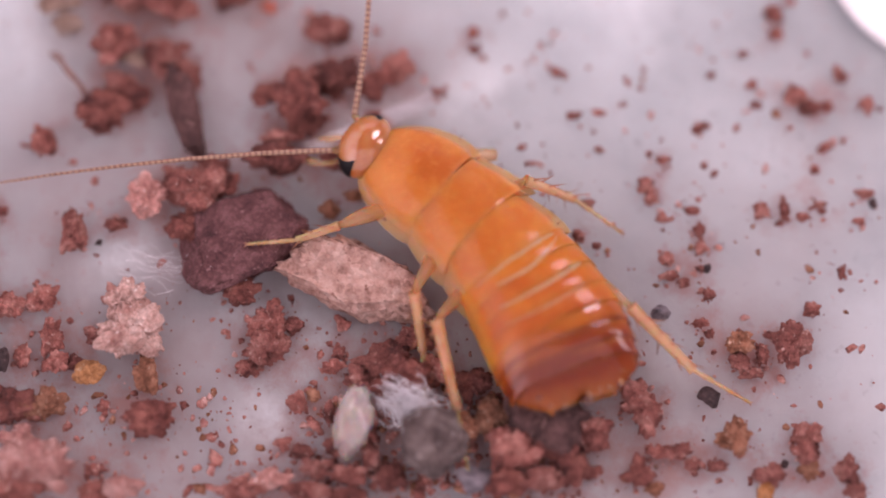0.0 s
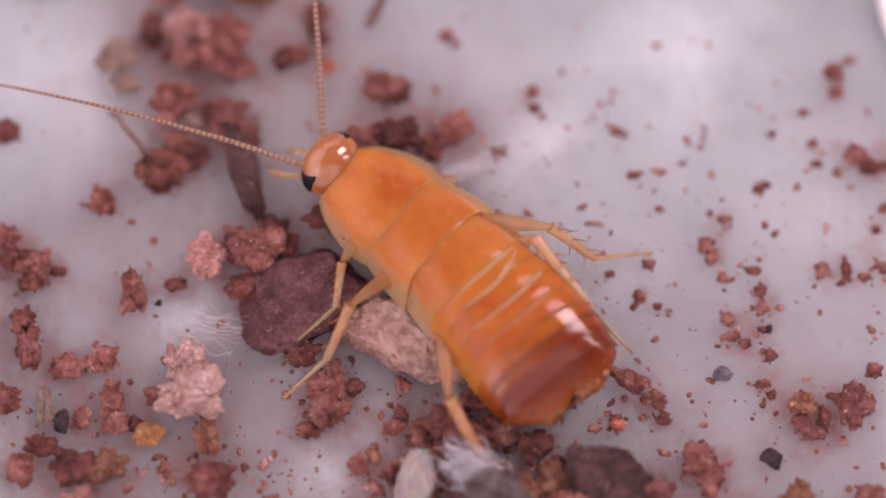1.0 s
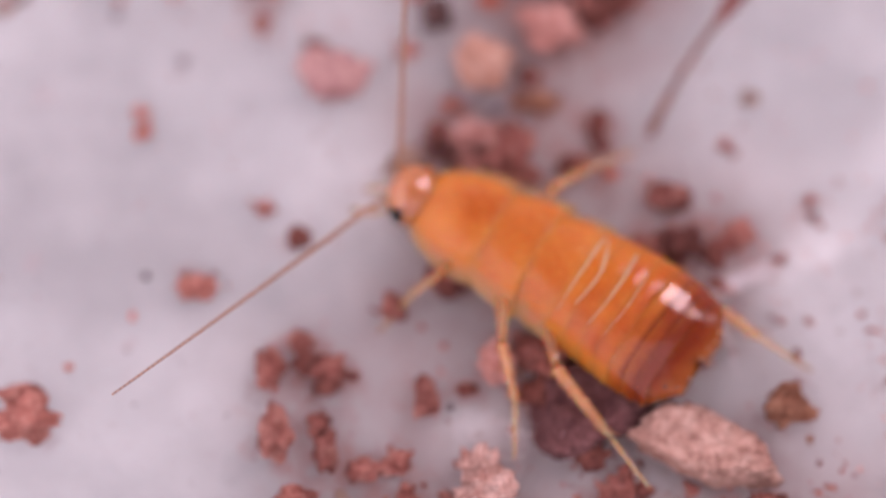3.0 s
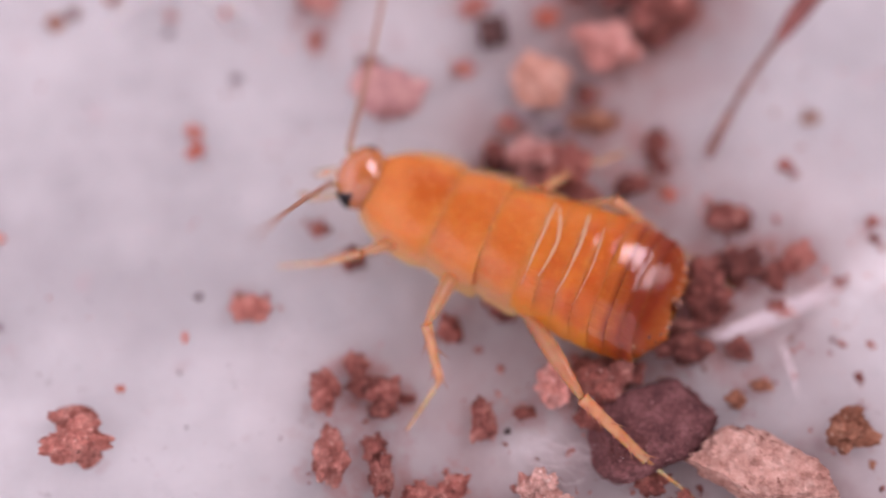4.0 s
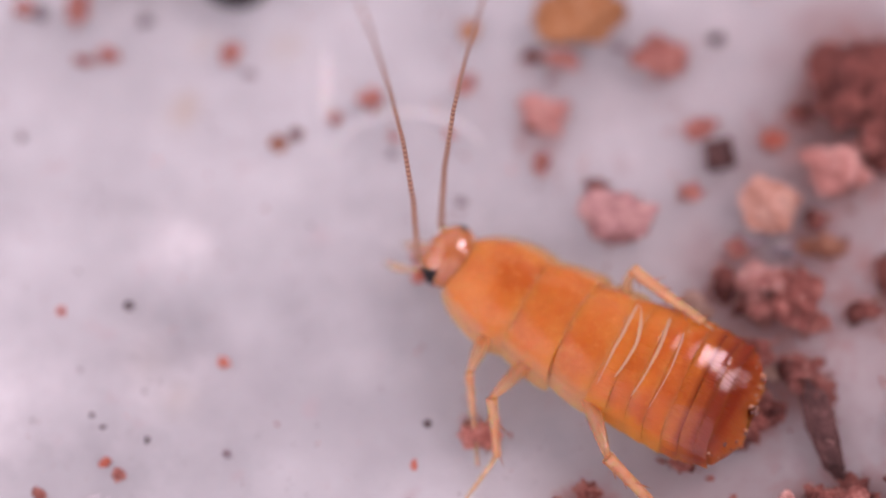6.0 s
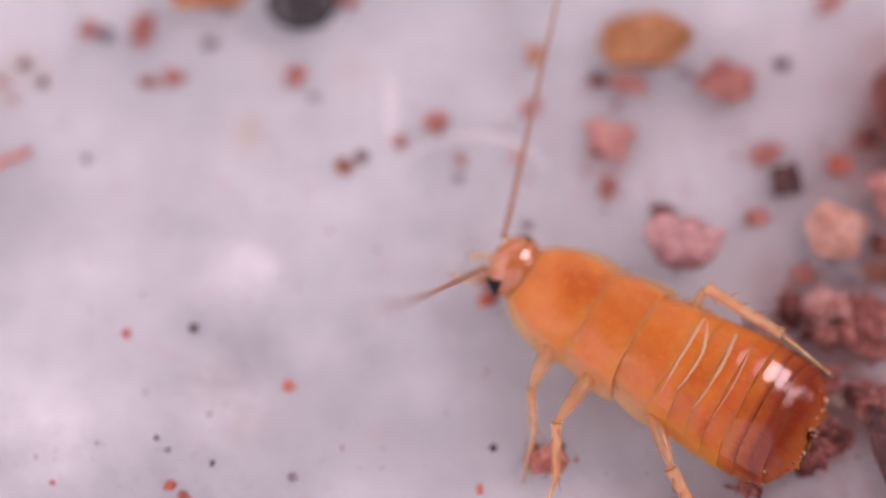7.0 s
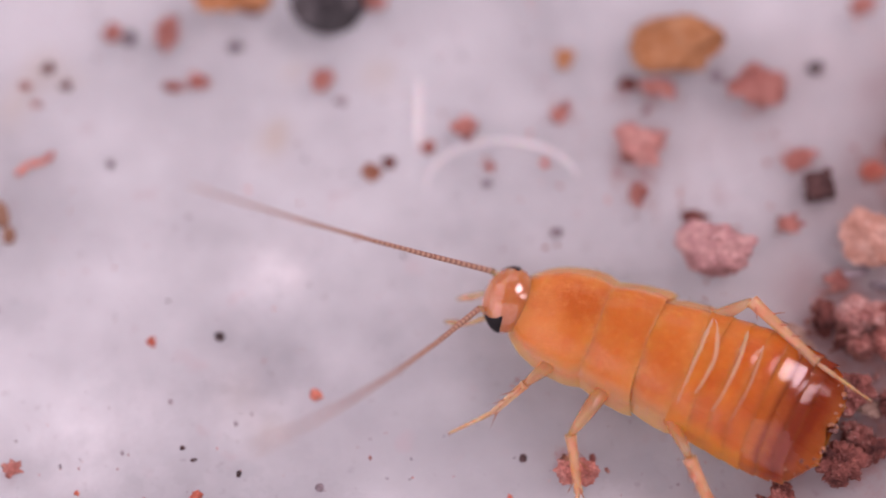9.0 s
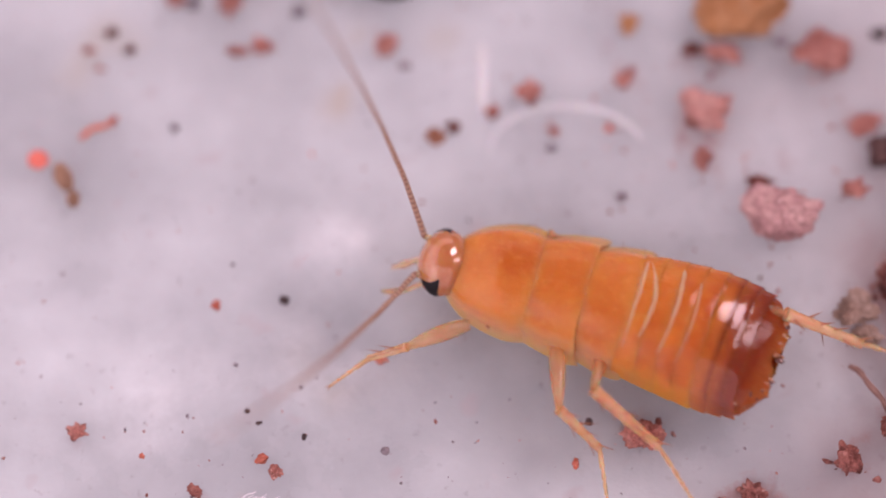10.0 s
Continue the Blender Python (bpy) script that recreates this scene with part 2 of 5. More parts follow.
        link(m, drawn.outputs["Vector"], fine.inputs["Vector"])
    dents = noise_of(m, 330.0, 2.0, 0.5)
    both_heights = node(m, "ShaderNodeMath")
    both_heights.operation = "MULTIPLY_ADD"
    both_heights.inputs[1].default_value = dent
    link(m, dents.outputs["Fac"], both_heights.inputs[0])
    link(m, fine.outputs["Fac"], both_heights.inputs[2])
    bump(m, both_heights.outputs[0], wrinkle, 0.00012)
    return m


FLOOR = plastic_floor()
AMBER, PALE, BROWN = (0.56, 0.192, 0.031), (0.86, 0.42, 0.20), (0.235, 0.030, 0.005)
SHELL = cuticle("amber_cuticle", AMBER, PALE, BROWN, 0.81, clearness=0.52, coat=0.38, polish=0.12, wrinkle=0.8, rim=0.16, rim_tint=(0.72, 0.30, 0.12), band=0.93)
ABDOMEN = cuticle("amber_abdomen", (0.55, 0.152, 0.016), (0.66, 0.23, 0.04), BROWN, 0.90, clearness=0.2, wrinkle=0.8, streak=3.0, coat=0.42, polish=0.16, rim=0.10, rim_tint=(0.70, 0.26, 0.08), band=0.88)
TAIL = cuticle("glossy_tail", (0.54, 0.138, 0.013), (0.56, 0.15, 0.02), BROWN, 0.94, clearness=0.1, wrinkle=2.4, streak=3.0, coat=1.0, rim=0.75, sss=0.75, polish=0.09, wet=1.5, dent=1.8, shine=0.1, band=0.62, rim_tint=(0.17, 0.016, 0.003))
TIP = cuticle("tail_end", (0.54, 0.138, 0.013), (0.56, 0.15, 0.02), BROWN, 0.94, clearness=0.1, wrinkle=2.4, streak=3.0, coat=0.45, rim=0.75, sss=0.75, polish=0.06, wet=1.5, dent=1.8, shine=0.1, band=0.62, rim_tint=(0.17, 0.016, 0.003))
HEAD = cuticle("head_cuticle", (0.44, 0.155, 0.045), (0.70, 0.30, 0.12), (0.50, 0.18, 0.055), 2.0, 0.0006, 0.16, coat=1.0, polish=0.03, wet=1.8, dent=1.0)


def see_through(m, share, tint):
    """Lets a share of the light pass straight through thin skin."""
    b, out = m.node_tree.nodes["Principled BSDF"], m.node_tree.nodes["Material Output"]
    clear = node(m, "ShaderNodeBsdfTransparent")
    clear.inputs["Color"].default_value = (*tint, 1)
    both = node(m, "ShaderNodeMixShader", Fac=share)
    link(m, b.outputs[0], both.inputs[1])
    link(m, clear.outputs[0], both.inputs[2])
    link(m, both.outputs[0], out.inputs["Surface"])
    return m


def limb_skin(name, base, dark, share, glassy):
    """Pale jointed skin of a leg, browner in patches, half see-through."""
    m = material(name, base, 0.16, Subsurface_Weight=0.8, Subsurface_Scale=0.0008, Transmission_Weight=glassy, IOR=1.3, Coat_Weight=0.9, Coat_Roughness=0.05)
    patches = noise_of(m, 1100.0, 3.0)
    link(m, ramp(m, patches.outputs["Fac"], ((0.38, dark), (0.62, base))), m.node_tree.nodes["Principled BSDF"].inputs["Base Color"])
    bump(m, noise_of(m, 2600.0, 3.0).outputs["Fac"], 0.25, 0.0001)
    return see_through(m, share, (1.0, 0.90, 0.74))


MEMBRANE = see_through(material("pale_membrane", (0.95, 0.52, 0.29), 0.4, Subsurface_Weight=0.5, Subsurface_Scale=0.0006), 0.45, (1.0, 0.85, 0.70))
LEG = limb_skin("pale_amber_leg", (0.92, 0.52, 0.29), (0.80, 0.37, 0.17), 0.58, 0.50)
TIBIA = limb_skin("amber_shin", (0.92, 0.55, 0.32), (0.78, 0.38, 0.18), 0.34, 0.35)
SPINE = material("brown_spine", (0.30, 0.115, 0.05), 0.3)
QUARTZ = material("milky_quartz", (0.90, 0.80, 0.74), 0.16, Transmission_Weight=0.75, Subsurface_Weight=0.5, Subsurface_Scale=0.0006)
EYE = material("black_eye", (0.006, 0.005, 0.006), 0.45, Specular_IOR_Level=0.2)
FEELER = material("brown_feeler", (0.21, 0.105, 0.07), 0.45, Subsurface_Weight=0.3, Subsurface_Scale=0.0002)
RING = material("pale_feeler_ring", (0.38, 0.235, 0.155), 0.45)


# ---- mesh helpers (millimetres in, metres out) ----
def mesh_of(name, verts, faces, smooth=True):
    me = bpy.data.meshes.new(name)
    me.from_pydata([(x * MM, y * MM, z * MM) for x, y, z in verts], [], faces)
    if smooth:
        me.polygons.foreach_set("use_smooth", [True] * len(me.polygons))
    me.update()
    return me


def put(name, me, mats, m=Matrix(), parent=None, label="", category="", group="", kind=""):
    for mat in mats:
        me.materials.append(mat)
    ob = new(name, me)
    ob.parent = parent
    ob.matrix_basis = m
    return tagged(ob, label, category, group, kind)


def at(x, y, z=0.0, rx=0, ry=0, rz=0):
    return pose(x * MM, y * MM, z * MM, rx, ry, rz)


def tube(points, radii, sides=8, flat=1.0):
    """A closed tube along points; flat squeezes it across its second axis."""
    verts, faces, n = [], [], len(points)
    pts = [Vector(p) for p in points]
    for i, p in enumerate(pts):
        d = (pts[min(i + 1, n - 1)] - pts[max(i - 1, 0)]).normalized()
        a = d.cross(Vector((0, 0, 1)))
        a = a.normalized() if a.length > 1e-4 else Vector((0, 1, 0))
        b = d.cross(a)
        for k in range(sides):
            t = 2 * math.pi * k / sides
            verts.append(p + radii[i] * (math.cos(t) * a * flat + math.sin(t) * b))
    for i in range(n - 1):
        for k in range(sides):
            k2 = (k + 1) % sides
            faces.append((i * sides + k, i * sides + k2, (i + 1) * sides + k2, (i + 1) * sides + k))
    faces.append(tuple(range(sides)))
    faces.append(tuple(range((n - 1) * sides, n * sides))[::-1])
    return verts, faces


def joined(*shapes):
    verts, faces, mats = [], [], []
    for v, f, m in shapes:
        o = len(verts)
        verts += list(v)
        faces += [tuple(i + o for i in q) for q in f]
        mats += [m] * len(f)
    return verts, faces, mats


def ball(subdivisions):
    bm = bmesh.new()
    bmesh.ops.create_icosphere(bm, subdivisions=subdivisions, radius=1.0)
    v, f = [p.co.copy() for p in bm.verts], [tuple(q.index for q in p.verts) for p in bm.faces]
    bm.free()
    return v, f


BALLS = {n: ball(n) for n in (1, 2, 3, 4, 5)}


def ellipsoid(c, r, n=3):
    v, f = BALLS[n]
    return [(c[0] + p.x * r[0], c[1] + p.y * r[1], c[2] + p.z * r[2]) for p in v], f


# ---- floor ----
def bumpy(x, y):
    """The floor's gentle dents and swellings, in millimetres."""
    h = 0.16 * noise.noise(Vector((x / 9, y / 9, 3.1))) + 0.05 * noise.noise(Vector((x / 2.6, y / 2.6, 8.7)))
    for cx, cy, r, a in ((-28.1, 8.75, 0.8, 0.70), (-27.9, 6.0, 1.4, -0.60), (-31.0, 5.0, 2.2, 0.10), (-8.6, -1.6, 2.0, 0.12), (-1.0, -6.0, 3.0, 0.15)):
        h += a * math.exp(-((x - cx) ** 2 + (y - cy) ** 2) / r ** 2)
    far = max(abs(x + 12) - 40, abs(y - 4) - 30, 0)
    return (h - 0.1) / (1 + 0.1 * far)


# painted grey patches, mainly shade in the floor's dent: place, half sizes, strength
SHADE_PATCHES = ((-28.45, 8.1, 0.5, 0.35, 0.30), (-28.2, 6.6, 0.7, 0.8, 0.30), (-27.7, 5.6, 1.1, 0.8, 0.45), (-26.3, 4.6, 1.6, 0.9, 0.30), (-24.4, 3.5, 2.0, 1.1, 0.22), (-22.4, 1.9, 1.4, 0.9, 0.30), (-29.6, 7.4, 0.7, 0.4, 0.22), (-29.4, 5.0, 1.4, 0.6, 0.18), (-21.6, 8.1, 2.2, 0.5, 0.22), (-16.5, 11.0, 3.2, 0.5, 0.25), (-15.5, 9.0, 2.4, 0.45, 0.20), (-25.2, 13.2, 1.2, 0.9, 0.25), (-32.5, 1.5, 1.8, 0.9, 0.18))


def floor_sheet():
    xs = [-400, -200, -100, -70] + [-52 + 0.5 * i for i in range(161)] + [40, 60, 100, 200, 400]
    ys = [-400, -200, -100, -50] + [-24 + 0.5 * i for i in range(117)] + [45, 60, 100, 200, 400]
    n = len(xs)
    verts = [(x, y, bumpy(x, y)) for y in ys for x in xs]
    faces = [(j * n + i, j * n + i + 1, (j + 1) * n + i + 1, (j + 1) * n + i) for j in range(len(ys) - 1) for i in range(n - 1)]
    me = mesh_of("floor", verts, faces)
    red = [p for p in PLACES if p[3] in ("brick", "rose", "dark", "rust", "coral", "pink") and p[0] > -20]
    px, py, pr = [np.array([p[k] for p in red]) for k in range(3)]
    v = np.array(verts)
    amount = np.zeros(len(v))
    for x, y, r in zip(px, py, pr):
        amount += (0.35 + 0.5 * r) * np.exp(-((v[:, 0] - x) ** 2 + (v[:, 1] - y) ** 2) / (0.5 + 1.0 * r) ** 2)
    broad = np.zeros(len(v))
    for x, y, r in zip(px, py, pr):
        broad += r * r * np.exp(-((v[:, 0] - x) ** 2 + (v[:, 1] - y) ** 2) / 2.6 ** 2)
    me.attributes.new("grime", "FLOAT", "POINT").data.foreach_set("value", (np.minimum(broad / 1.6, 1.0) * np.clip((v[:, 0] + 18) / 7, 0.3, 1.0)).astype(np.float32))
    me.attributes.new("powder", "FLOAT", "POINT").data.foreach_set("value", np.minimum(amount, 1.0).astype(np.float32))
    stain = np.zeros(len(v))
    for x, y, r, k in ((-28.07, 13.54, 0.45, 0.7), (-27.99, 14.03, 0.35, 0.5), (-27.49, 15.98, 0.4, 0.4), (-24.74, 15.91, 0.5, 0.5), (-35.64, 16.01, 0.5, 0.6), (-34.8, 15.62, 0.35, 0.5), (-36.24, 15.22, 0.4, 0.5), (-36.57, 14.44, 0.5, 0.4), (-28.82, 5.06, 0.6, 0.2), (-27.91, 3.98, 0.5, 0.35)):
        stain += k * np.exp(-((v[:, 0] - x) ** 2 + (v[:, 1] - y) ** 2) / r ** 2)
    me.attributes.new("stain", "FLOAT", "POINT").data.foreach_set("value", np.minimum(stain, 1.0).astype(np.float32))
    shade_patch = np.zeros(len(v))
    for x, y, a, b, k in SHADE_PATCHES:
        shade_patch += k * np.exp(-((v[:, 0] - x) / a) ** 2 - ((v[:, 1] - y) / b) ** 2)
    me.attributes.new("shade_patch", "FLOAT", "POINT").data.foreach_set("value", np.minimum(shade_patch, 0.7).astype(np.float32))
    # film spots; the one at (-28, 8.9) is painted brightness on the swelling
    film_and_light = np.zeros(len(v))
    for x, y, r, k in ((-5.0, -7.0, 0.9, 0.9), (-10.0, -2.0, 0.7, 0.45), (-2.0, 3.0, 0.9, 0.9), (1.0, 3.0, 1.2, 0.6), (-9.0, -2.0, 0.9, 0.5), (2.0, 4.0, 1.0, 0.7), (6.0, 7.0, 1.6, 0.35), (7.0, 7.0, 2.2, 0.35), (-4.0, -4.0, 1.3, 0.4), (-6.0, -3.0, 1.0, 0.5), (-28.0, 8.9, 1.5, 0.3), (-33.7, 3.5, 1.0, 0.2), (-33.0, 4.0, 2.0, 0.25), (-34.5, 3.0, 1.6, 0.25), (-28.0, 5.0, 1.8, 0.35), (-13.0, 6.0, 2.0, 0.3), (-22.0, 8.0, 2.4, 0.2)):
        film_and_light += k * np.exp(-((v[:, 0] - x) ** 2 + (v[:, 1] - y) ** 2) / r ** 2)
    me.attributes.new("film_and_light", "FLOAT", "POINT").data.foreach_set("value", np.minimum(film_and_light, 1.0).astype(np.float32))
    put("floor", me, [FLOOR], label="milky white plastic floor, smeared and dusty with soil", category="floor", kind="structure")


# ---- crumbs and stones ----
KINDS = {
    "brick": ("brick_crumb", "rough brick-red crumb lying on the white floor", "crumb"),
    "rose": ("rose_crumb", "rough rose-red brick crumb on the white floor", "crumb"),
    "dark": ("soil_crumb", "dark brown-red crumb of soil on the floor", "crumb"),
    "pink": ("pale_crumb", "pale pink porous crumb on the white floor", "crumb"),
    "coral": ("orange_crumb", "small orange-red brick crumb on the floor", "crumb"),
    "red": ("red_grain", "bright coral-red round grain on the floor", "grain"),
    "rust": ("rust_crumb", "rust-brown earthy crumb lying on the floor", "crumb"),
    "amber": ("ochre_pebble", "orange-brown gritty pebble on the white floor", "pebble"),
    "sand": ("sandstone_pebble", "rounded tan-orange sandstone pebble on the floor", "pebble"),
    "blush": ("blush_pebble", "rounded pale pink-white pitted pebble among red crumbs", "pebble"),
    "tan": ("tan_crumb", "brownish tan clump of dry soil on the floor", "crumb"),
    "mauve": ("mauve_pebble", "angular mauve-pink pebble on the white floor", "pebble"),
    "plum": ("plum_pebble", "dark plum-coloured stone piece on the floor", "pebble"),
    "grey": ("grey_grain", "small grey grain of grit on the floor", "grain"),
    "black": ("black_grain", "tiny black grain of grit on the floor", "grain"),
    "clod": ("soil_clod", "dark brown square-edged clod of soil on the floor", "clod"),
    "coal": ("black_seed", "glossy round black seed on the white floor", "seed"),
}
ROUNDED, ANGULAR = {"coal", "red"}, {"mauve", "plum", "black", "grey", "sand", "amber", "clod"}
counter = [0]


def stone_mesh(name, a, b, c, kind, seed):
    """A lump with the half sizes a, b, c: smooth, faceted or a loose cluster of lobes and grains."""
    big = max(a, b)
    verts, faces = BALLS[5 if big > 0.55 else 4 if big > 0.24 else 3 if big > 0.12 else 2]
    rng, off = random.Random(seed), Vector((seed * 3.17, seed * 1.31, seed * 0.77))
    cuts = [(Vector((rng.gauss(0, 1), rng.gauss(0, 1), rng.gauss(0, 0.8))).normalized(), rng.uniform(0.50, 0.80)) for _ in range(8)] if kind in ANGULAR else []
    if kind == "clod":
        cuts = [(Vector(n), 0.60) for n in ((1, 0, 0), (-1, 0, 0), (0, 1, 0), (0, -1, 0), (0, 0, 1), (0, 0, -1))]
    loose = kind not in ROUNDED and kind not in ANGULAR
    lobes = []
    if loose:
        for _ in range(7 + min(12, int(big * 12))):
            d = Vector((rng.gauss(0, 1), rng.gauss(0, 1), rng.gauss(0, 0.8))).normalized()
            lobes.append((d * rng.uniform(0.45, 0.82), rng.uniform(0.18, 0.42)))
        lobes.append((Vector((0, 0, -0.1)), 0.68))
    cell = max(2.2, big / 0.13)
    out = []
    for p in verts:
        if loose:
            r = 0.0
            for c0, r0 in lobes:
                t = c0.dot(p)
                d = r0 * r0 - c0.length_squared + t * t
                if d > 0:
                    r = max(r, t + math.sqrt(d))
            r = max(r, 0.5) * (1 + 0.20 * noise.fractal(p * 1.9 + off, 0.8, 2.2, 4))
            near, spots = noise.voronoi(p * cell + off)
            size = min(0.34, 0.12 / max(big, 0.1) + 0.07)
            grain, edge = noise.noise(spots[0] * 9.7), min(1.0, (near[1] - near[0]) * 2.6)
            r += size * (0.5 * edge - 0.32 + 0.85 * grain) + 0.10 * noise.noise(p * cell * 0.55 + off)
            q = p * r
        else:
            q = p.copy()
            for n, d in cuts:
                over = q.dot(n) - d
                if over > 0:
                    q -= n * over
            q *= 1 + (0.08 if kind in ROUNDED else 0.20 if kind in ("amber", "sand", "mauve") else 0.17) * noise.fractal(p * 2.0 + off, 0.9, 2.1, 4) + (0.03 if kind in ROUNDED else 0.07) * noise.noise(p * 7 + off)
        out.append((q.x * a, q.y * b, q.z * c))
    low = min(v[2] for v in out)
    out = [(x, y, z - low) for x, y, z in out]
    return mesh_of(name, out, faces)


PLACES = []


def crumb(kind, x, y, a, b, c, turn=0):
    counter[0] += 1
    name, label, category = KINDS[kind]
    z = bumpy(x, y) - 0.03 * min(a, b)
    PLACES.append((x, y, max(a, b), kind))
    put(name, stone_mesh(name, a * 1.12, b * 1.12, c * 1.25, kind, counter[0]), [MINERAL[kind]], at(x, y, z, 0, 0, turn), label=label, category=category, group=category + "s on the floor")


crumb("dark", -10.58, 7.90, 0.40, 0.41, 0.22)
crumb("pink", -9.57, 7.74, 0.85, 0.64, 0.40)
crumb("rose", -9.30, 6.89, 0.80, 0.46, 0.34)
crumb("brick", -8.30, 7.02, 0.76, 1.06, 0.49)
crumb("rose", -7.68, 6.43, 0.45, 0.37, 0.22)
crumb("dark", -6.33, 6.80, 0.45, 0.37, 0.22)
crumb("dark", -5.43, 8.14, 0.31, 0.64, 0.25)
crumb("brick", -3.15, 5.69, 0.73, 0.55, 0.35)
crumb("brick", -1.19, 7.52, 0.27, 0.28, 0.15)
crumb("tan", -11.72, 6.82, 0.62, 0.55, 0.32)
crumb("tan", -11.35, 5.88, 0.54, 0.37, 0.24)
crumb("brick", -9.81, 5.26, 0.76, 0.60, 0.37)
crumb("tan", -9.27, 4.83, 0.45, 0.28, 0.19)
crumb("brick", -8.28, 4.87, 0.71, 0.55, 0.34)
crumb("brick", -7.65, 4.22, 0.45, 0.55, 0.27)
crumb("brick", -9.61, 3.85, 0.62, 0.46, 0.29)
crumb("dark", -10.21, 2.98, 0.76, 0.69, 0.40)
crumb("dark", -9.07, 3.49, 0.45, 0.41, 0.24)
crumb("dark", -15.12, 4.39, 0.40, 0.41, 0.22)
crumb("dark", -2.74, 4.06, 0.76, 0.55, 0.36)
crumb("brick", -3.72, 3.91, 0.54, 0.46, 0.27)
crumb("dark", -1.67, 3.62, 0.40, 0.46, 0.24)
crumb("rose", -0.83, 4.41, 0.58, 0.44, 0.28)
crumb("brick", -1.22, 4.10, 0.36, 0.37, 0.20)
crumb("brick", 0.41, 3.54, 0.23, 0.18, 0.11)
crumb("brick", -11.02, -1.01, 0.37, 0.72, 0.29)
crumb("dark", -9.77, -0.77, 0.37, 0.24, 0.17)
crumb("black", -10.24, -1.33, 0.12, 0.13, 0.07)
crumb("pink", -8.73, 0.06, 0.59, 0.66, 0.34)
crumb("brick", -7.25, 0.33, 0.94, 0.83, 0.48)
crumb("brick", -7.80, 0.77, 0.40, 0.41, 0.22)
crumb("dark", -6.74, 1.13, 0.49, 0.32, 0.22)
crumb("dark", -7.24, -0.93, 0.76, 0.55, 0.36)
crumb("brick", -12.89, -3.41, 0.52, 0.44, 0.26)
crumb("brick", -11.94, -3.17, 0.46, 0.48, 0.26)
crumb("black", -13.17, -5.10, 0.25, 0.46, 0.19)
crumb("brick", -12.50, -4.93, 0.29, 0.37, 0.18)
crumb("brick", -11.65, -4.41, 0.36, 0.61, 0.26)
crumb("brick", -11.46, -5.21, 0.45, 0.37, 0.22)
crumb("amber", -10.47, -5.55, 0.52, 0.33, 0.23)
crumb("dark", -13.69, -5.92, 0.54, 0.40, 0.26)
crumb("blush", -9.34, -3.35, 0.68, 0.62, 0.42)
crumb("blush", -9.18, -4.32, 0.92, 0.86, 0.55)
crumb("rust", -8.68, -5.69, 0.36, 0.61, 0.26)
crumb("brick", -10.36, -4.28, 0.27, 0.28, 0.15)
crumb("dark", -12.90, -6.55, 0.54, 0.46, 0.27)
crumb("rust", -12.12, -6.73, 0.54, 0.37, 0.24)
crumb("brick", -14.27, -6.63, 0.43, 0.64, 0.29)
crumb("dark", -8.48, -7.05, 0.80, 0.61, 0.38)
crumb("dark", -12.59, -6.65, 0.62, 0.55, 0.32)
crumb("rust", -11.73, -6.55, 0.53, 0.46, 0.27)
crumb("pink", -12.48, -7.71, 0.53, 0.46, 0.27)
crumb("pink", -11.99, -8.65, 1.16, 0.83, 0.54)
crumb("brick", -12.68, -9.14, 0.80, 0.55, 0.37)
crumb("brick", -10.22, -8.59, 0.34, 0.20, 0.15)
crumb("brick", -10.20, -9.28, 0.53, 0.37, 0.24)
crumb("pink", -9.34, -9.19, 0.71, 0.37, 0.29)
crumb("brick", -9.96, -6.59, 0.18, 0.26, 0.12)
crumb("brick", -4.85, -4.10, 0.59, 0.64, 0.34)
crumb("brick", -5.02, -4.92, 0.68, 0.61, 0.35)
crumb("brick", -5.51, -5.42, 0.41, 0.33, 0.20)
crumb("brick", -4.13, -4.07, 0.37, 0.31, 0.19)
crumb("brick", -2.64, -4.03, 0.23, 0.24, 0.13)
crumb("brick", -2.73, -4.98, 0.27, 0.28, 0.15)
crumb("brick", -2.90, -5.43, 0.39, 0.20, 0.16)
crumb("brick", -2.12, -5.91, 0.49, 0.41, 0.25)
crumb("dark", -1.33, -5.31, 0.80, 0.55, 0.37)
crumb("dark", -0.99, -6.20, 0.62, 0.46, 0.29)
crumb("rust", -3.51, -6.32, 0.23, 0.28, 0.14)
crumb("brick", -3.99, -6.60, 0.36, 0.39, 0.20)
crumb("brick", -3.04, -6.90, 0.18, 0.39, 0.15)
crumb("brick", -2.90, -7.95, 0.36, 0.33, 0.19)
crumb("brick", -1.77, -8.32, 0.36, 0.46, 0.22)
crumb("brick", -1.77, -7.43, 0.27, 0.55, 0.22)
crumb("brick", -3.84, -8.12, 0.41, 0.29, 0.19)
crumb("brick", -4.45, -7.83, 0.23, 0.22, 0.12)
crumb("brick", -3.41, -8.66, 0.53, 0.31, 0.23)
crumb("brick", -2.38, -8.88, 0.57, 0.37, 0.25)
crumb("dark", -1.17, -8.95, 0.53, 0.40, 0.25)
crumb("pink", -4.79, -9.00, 0.53, 0.31, 0.23)
crumb("brick", -5.81, -9.32, 0.71, 0.33, 0.28)
crumb("brick", -3.75, -9.33, 0.71, 0.33, 0.28)
crumb("dark", -2.55, -9.51, 0.62, 0.28, 0.24)
crumb("rust", 1.95, -7.04, 0.59, 0.64, 0.34)
crumb("rust", 1.08, -7.47, 0.53, 0.55, 0.30)
crumb("dark", 1.45, -6.03, 0.53, 0.46, 0.27)
crumb("brick", 2.54, -8.21, 0.80, 0.73, 0.42)
crumb("dark", 3.92, -8.03, 0.62, 0.64, 0.35)
crumb("brick", 4.97, -7.65, 0.71, 0.61, 0.36)
